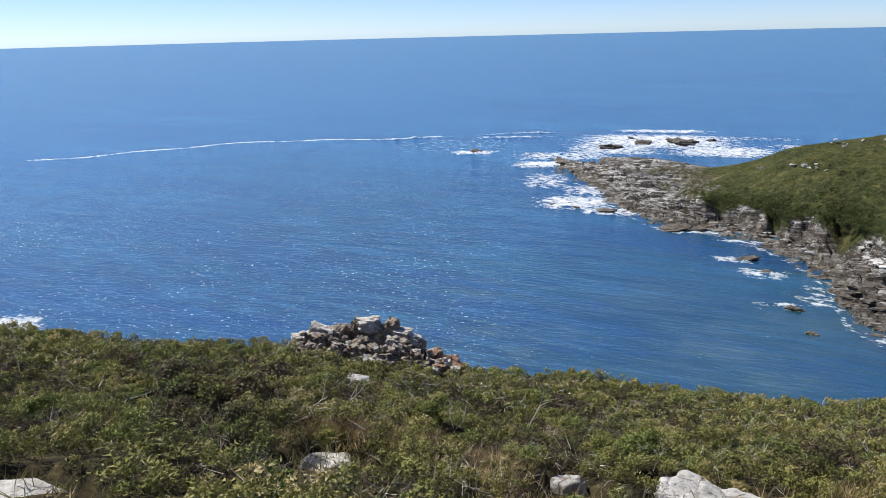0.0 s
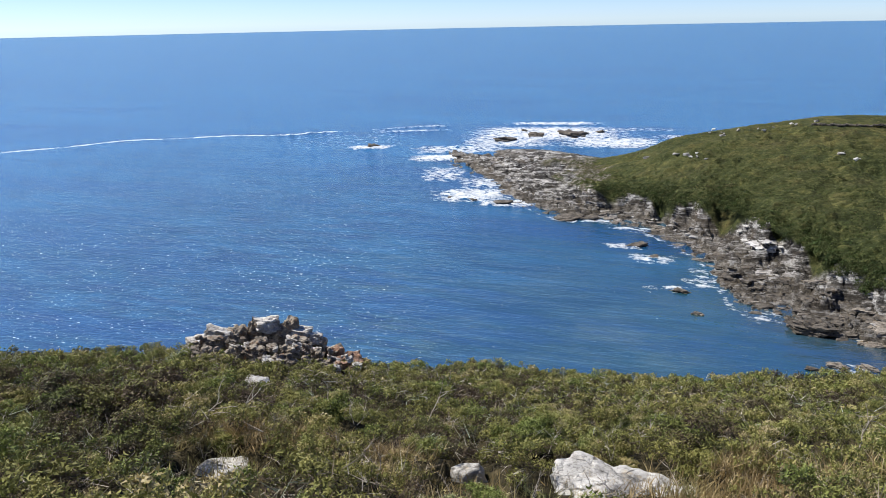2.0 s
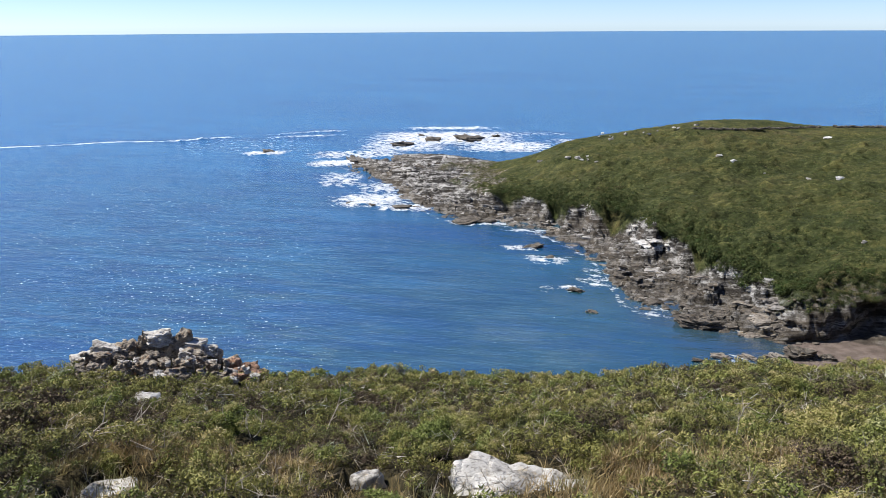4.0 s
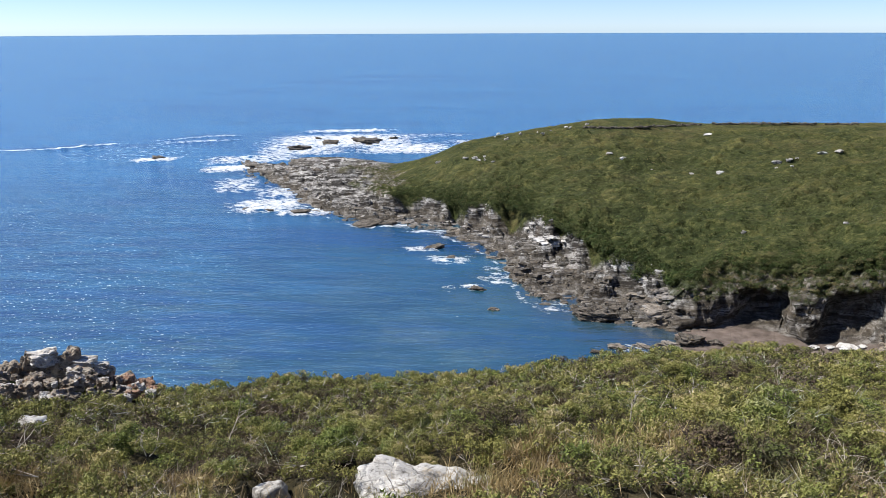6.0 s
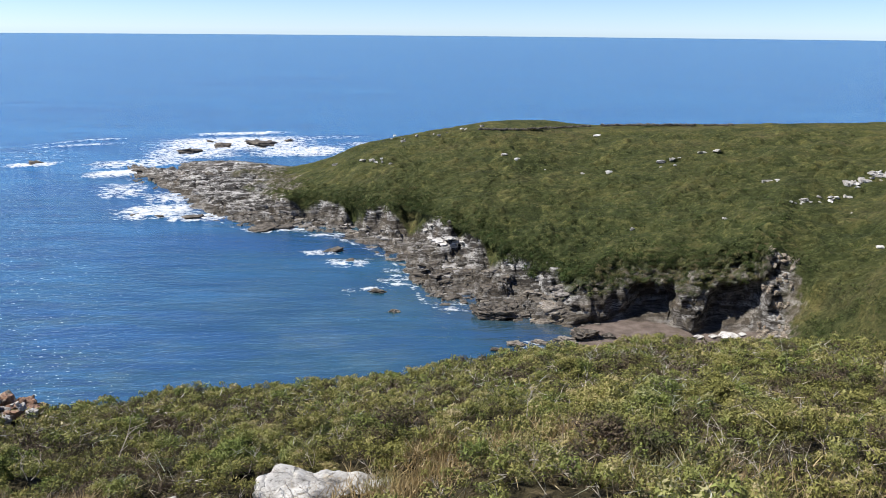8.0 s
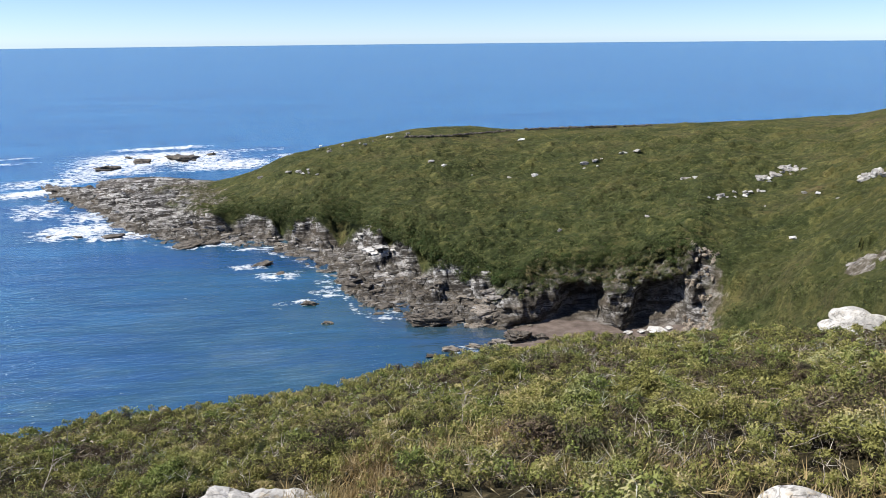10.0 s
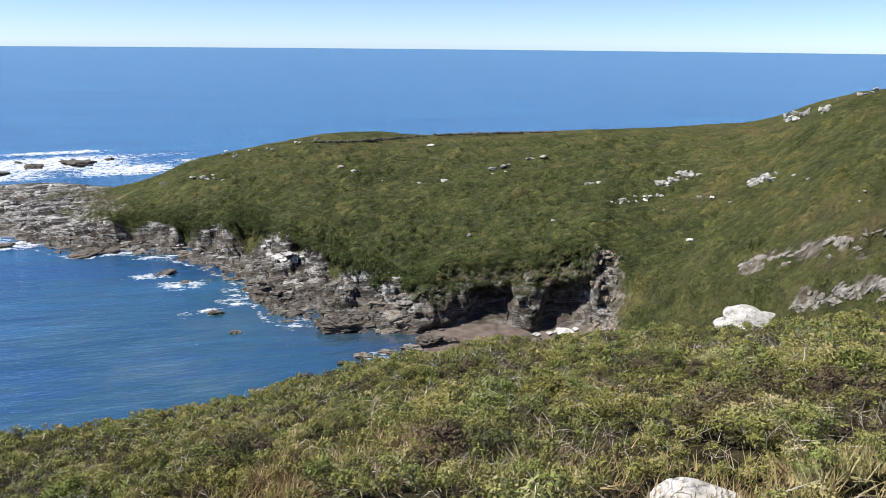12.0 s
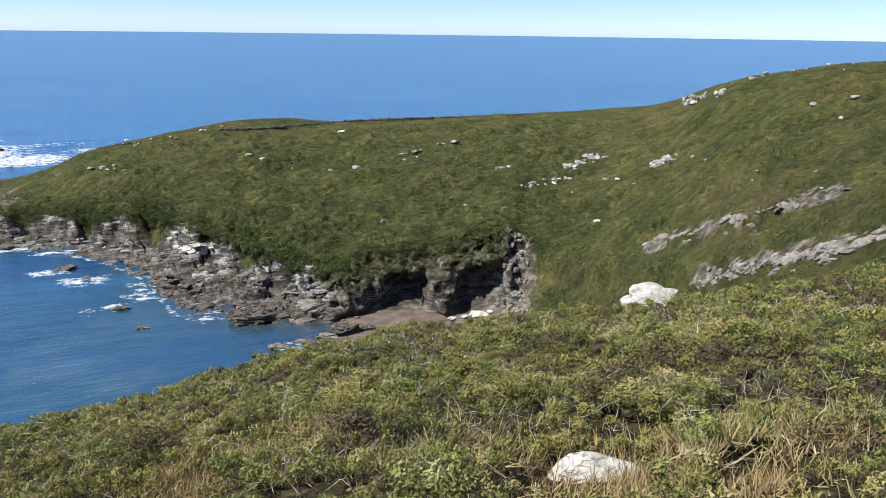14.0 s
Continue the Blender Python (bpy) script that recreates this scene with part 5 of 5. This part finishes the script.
for heading, dip, kind, size in spots:
    r = on_land(heading, dip, 5.0)
    if r is None or r > 34 or any(math.hypot(r * math.sin(radians(heading)) - c[0], r * math.cos(radians(heading)) - c[1]) < c[2] + 0.5 * size for c in CLEAR):
        continue
    m = Matrix.Translation(canopy(heading, r, -0.12 * size)) @ Euler((0, 0, rng.uniform(0, 6.28))).to_matrix().to_4x4()
    if kind in used:
        bush = copy_thing(kinds[kind], m)
    else:
        bush = kinds[kind]
        bush.matrix_basis = m
        used.add(kind)
    bush.scale = (size, size, size * rng.uniform(0.75, 1.0))


def dry_twig(seed):
    """A bleached dead stem with a few side shoots."""
    rng = np.random.RandomState(seed)
    main = stem_path(rng, (0, 0, 0), (1, 0.15, 0.55), 1.0, 7, 0.16)
    pieces = [tube(main, np.linspace(0.013, 0.004, 8))]
    for k in (2, 3, 4, 5):
        side = stem_path(rng, main[k], rng.normal(size=3) * 0.6 + (0.7, 0, 0.4), rng.uniform(0.2, 0.45), 4, 0.25)
        pieces.append(tube(side, np.linspace(0.007, 0.003, 5), 4))
    v, f = join(pieces)
    me = raw_mesh("dry_twig", v, f)
    me.materials.append(m_twig)
    return me


twigs = [dry_twig(50 + k) for k in range(5)]
listed = [(-24.8, 31.0, 0.6, 60), (-37.0, 29.8, 1.3, -20), (-19.0, 31.0, 0.9, 10), (-35.6, 30.1, 0.9, 15), (14.0, 29.5, 1.0, 80), (40.5, 28.2, 0.5, 30), (49, 30.0, 0.4, 20), (51.5, 29.5, 0.45, -30), (53, 29.0, 0.4, 70),
          (46, 27.0, 0.5, 10), (8.5, 27.0, 0.8, 20), (9.5, 26.8, 0.9, -40), (15.8, 27.4, 0.8, 50), (16.4, 27.5, 0.7, -10)]
for k in range(290):
    a = rng.uniform(-56, 54)
    listed.append((a, float(brow_dip(a)) + 0.8 + 9.5 * rng.random() ** 0.7, rng.uniform(0.2, 0.5), rng.uniform(0, 360)))
for k, (heading, dip, long, turn) in enumerate(listed):
    r = on_land(heading, dip, 5.0)
    if r is None or r > 33:
        continue
    twig = tagged(new("dry_twig", twigs[k % 5]), "bleached dry twig sticking out of the gorse", "twig", "dry twigs")
    twig.matrix_basis = Matrix.LocRotScale(canopy(heading, r, 0.12), Euler((rng.uniform(-0.5, 0.3), rng.uniform(-0.9, 0.4), radians(turn))), Vector((long, long, long)))

# dry grass in the gaps
rng_g = np.random.RandomState(14)
base = []
for heading, dip, wide, count in ((-33, 31.0, 1.2, 1500), (-25, 32.5, 0.9, 900), (6.0, 32.6, 1.0, 1300), (14.0, 32.0, 1.1, 1000), (49, 30.3, 1.2, 1500), (54.5, 27.5, 1.2, 900), (-6, 29.5, 0.7, 300), (28, 31.5, 0.9, 700), (-50, 27.5, 1.0, 700), (1.0, 28.5, 0.9, 500), (20, 30.5, 0.8, 600)):
    r = on_land(heading, dip, 4.0)
    c = spot(heading, r)
    base.append(np.stack([c.x + rng_g.normal(size=count) * wide * 0.6, c.y + rng_g.normal(size=count) * wide * 0.45], 1))
ga, gr = rng_g.uniform(-60, 60, 40000), np.sqrt(rng_g.uniform(25, 330, 40000))
open_x, open_y = gr * np.sin(np.radians(ga)), gr * np.cos(np.radians(ga))
worn = mound(open_x, open_y)
thin = rng_g.uniform(0, 1, 40000) < np.clip(worn[3] - 0.2, 0, 1) * 0.9 + 0.3 * (1 - worn[4])
base.append(np.stack([open_x, open_y], 1)[thin])
base = np.concatenate(base)
ga, gr = np.degrees(np.arctan2(base[:, 0], base[:, 1])), np.hypot(base[:, 0], base[:, 1])
gz = near_hill(ga, gr) + 0.6 * mound(base[:, 0], base[:, 1])[0]
n = len(base)
p, f, s = blades(rng_g, np.column_stack([base, gz]), rng_g.normal(size=(n, 3)) * 0.35 + (0.15, 0, 0.8), rng_g.uniform(0.16, 0.34, n), np.full(n, 0.016), rng_g.uniform(0.72, 1.0, n), 2, 0.35)
me = raw_mesh("dry_grass", p, f, flat=True, species=s)
me.materials.append(foliage_material("straw", ((0.6, (0.20, 0.15, 0.07)), (0.85, (0.36, 0.27, 0.13)), (1.0, (0.52, 0.42, 0.25))), 0.6, 0.3))
tagged(new("dry_grass", me), "straw-coloured dry grass in gaps of the gorse", "grass", kind="stuff")


# dead grey stems tangled in the worn parts of the heath
n = 30000
ga, gr = rng_g.uniform(-60, 60, n), np.sqrt(rng_g.uniform(25, 26.0 ** 2, n))
x, y = gr * np.sin(np.radians(ga)), gr * np.cos(np.radians(ga))
worn = mound(x, y)
keep = (noise2(x / 2.0, y / 2.0, 57) + 0.5 * noise2(x / 0.7, y / 0.7, 58) + 0.3 * worn[3] > 0.10) & (worn[4] > 0.5)
x, y, ga, gr = x[keep], y[keep], ga[keep], gr[keep]
n = len(x)
gz = near_hill(ga, gr) + worn[0][keep] * rng_g.uniform(0.7, 1.0, n)
p, f, s = blades(rng_g, np.column_stack([x, y, gz]), rng_g.normal(size=(n, 3)) * (0.8, 0.8, 0.3) + (0.2, 0, 0.35), rng_g.uniform(0.12, 0.38, n), np.full(n, 0.011) * np.clip(gr / 10, 0.8, 2), rng_g.uniform(0, 1.0, n), 2, 0.3)
me = raw_mesh("dead_stems", p, f, flat=True, species=s)
me.materials.append(foliage_material("dead_stem", ((0.0, (0.10, 0.075, 0.055)), (0.4, (0.24, 0.20, 0.155)), (0.75, (0.42, 0.37, 0.30)), (1.0, (0.56, 0.52, 0.45))), 0.8, 0.4))
tagged(new("dead_stems", me), "tangled bleached dead stems among the gorse", "twigs", kind="stuff")


def bracken(seed):
    """A young fern: arching fronds with paired leaflets."""
    rng = np.random.RandomState(seed)
    fern = tagged(new("bracken_fern"), "light green bracken fern at the edge of the gorse", "fern", "ferns in the heath")
    for k in range(7):
        a = k * 0.9 + rng.uniform(0, 0.4)
        path = [np.array((math.cos(a) * q * 0.42, math.sin(a) * q * 0.42, 0.12 + 0.38 * q - 0.30 * q * q)) for q in np.linspace(0, 1, 8)]
        v, f = tube(path, np.linspace(0.005, 0.002, 8), 4)
        bases, aims, longs = [], [], []
        for i in range(1, 8):
            out = np.array((-math.sin(a), math.cos(a), 0.1))
            for sign in (-1, 1):
                bases.append(path[i])
                aims.append(sign * out + 0.4 * np.array((math.cos(a), math.sin(a), 0)))
                longs.append(0.11 * (1.1 - i / 8))
        p, g, s = blades(rng, np.array(bases), np.array(aims), np.array(longs), np.array(longs) * 0.5, np.full(len(longs), 0.46), 1, 0.08)
        vv, ff = join([(v, np.concatenate([f[:, :3], f[:, (0, 2, 3)]])), (p, g)])
        part("frond", raw_mesh("frond", vv, ff, flat=True, species=np.concatenate([np.full(len(v), 0.5), s])), heath_leaf, fern)
    return fern


fern = bracken(71)
first = True
for heading, dip in ((-49.5, 30.6), (-47.0, 31.4), (-51.5, 31.6), (-44.5, 32.0), (1.5, 32.2), (52, 25.5), (49.5, 25.0), (-20, 30.0)):
    r = on_land(heading, dip, 4.0)
    m = Matrix.Translation(canopy(heading, r, 0.05)) @ Euler((0, 0, heading)).to_matrix().to_4x4()
    if first:
        fern.matrix_basis, first = m, False
    else:
        copy_thing(fern, m)
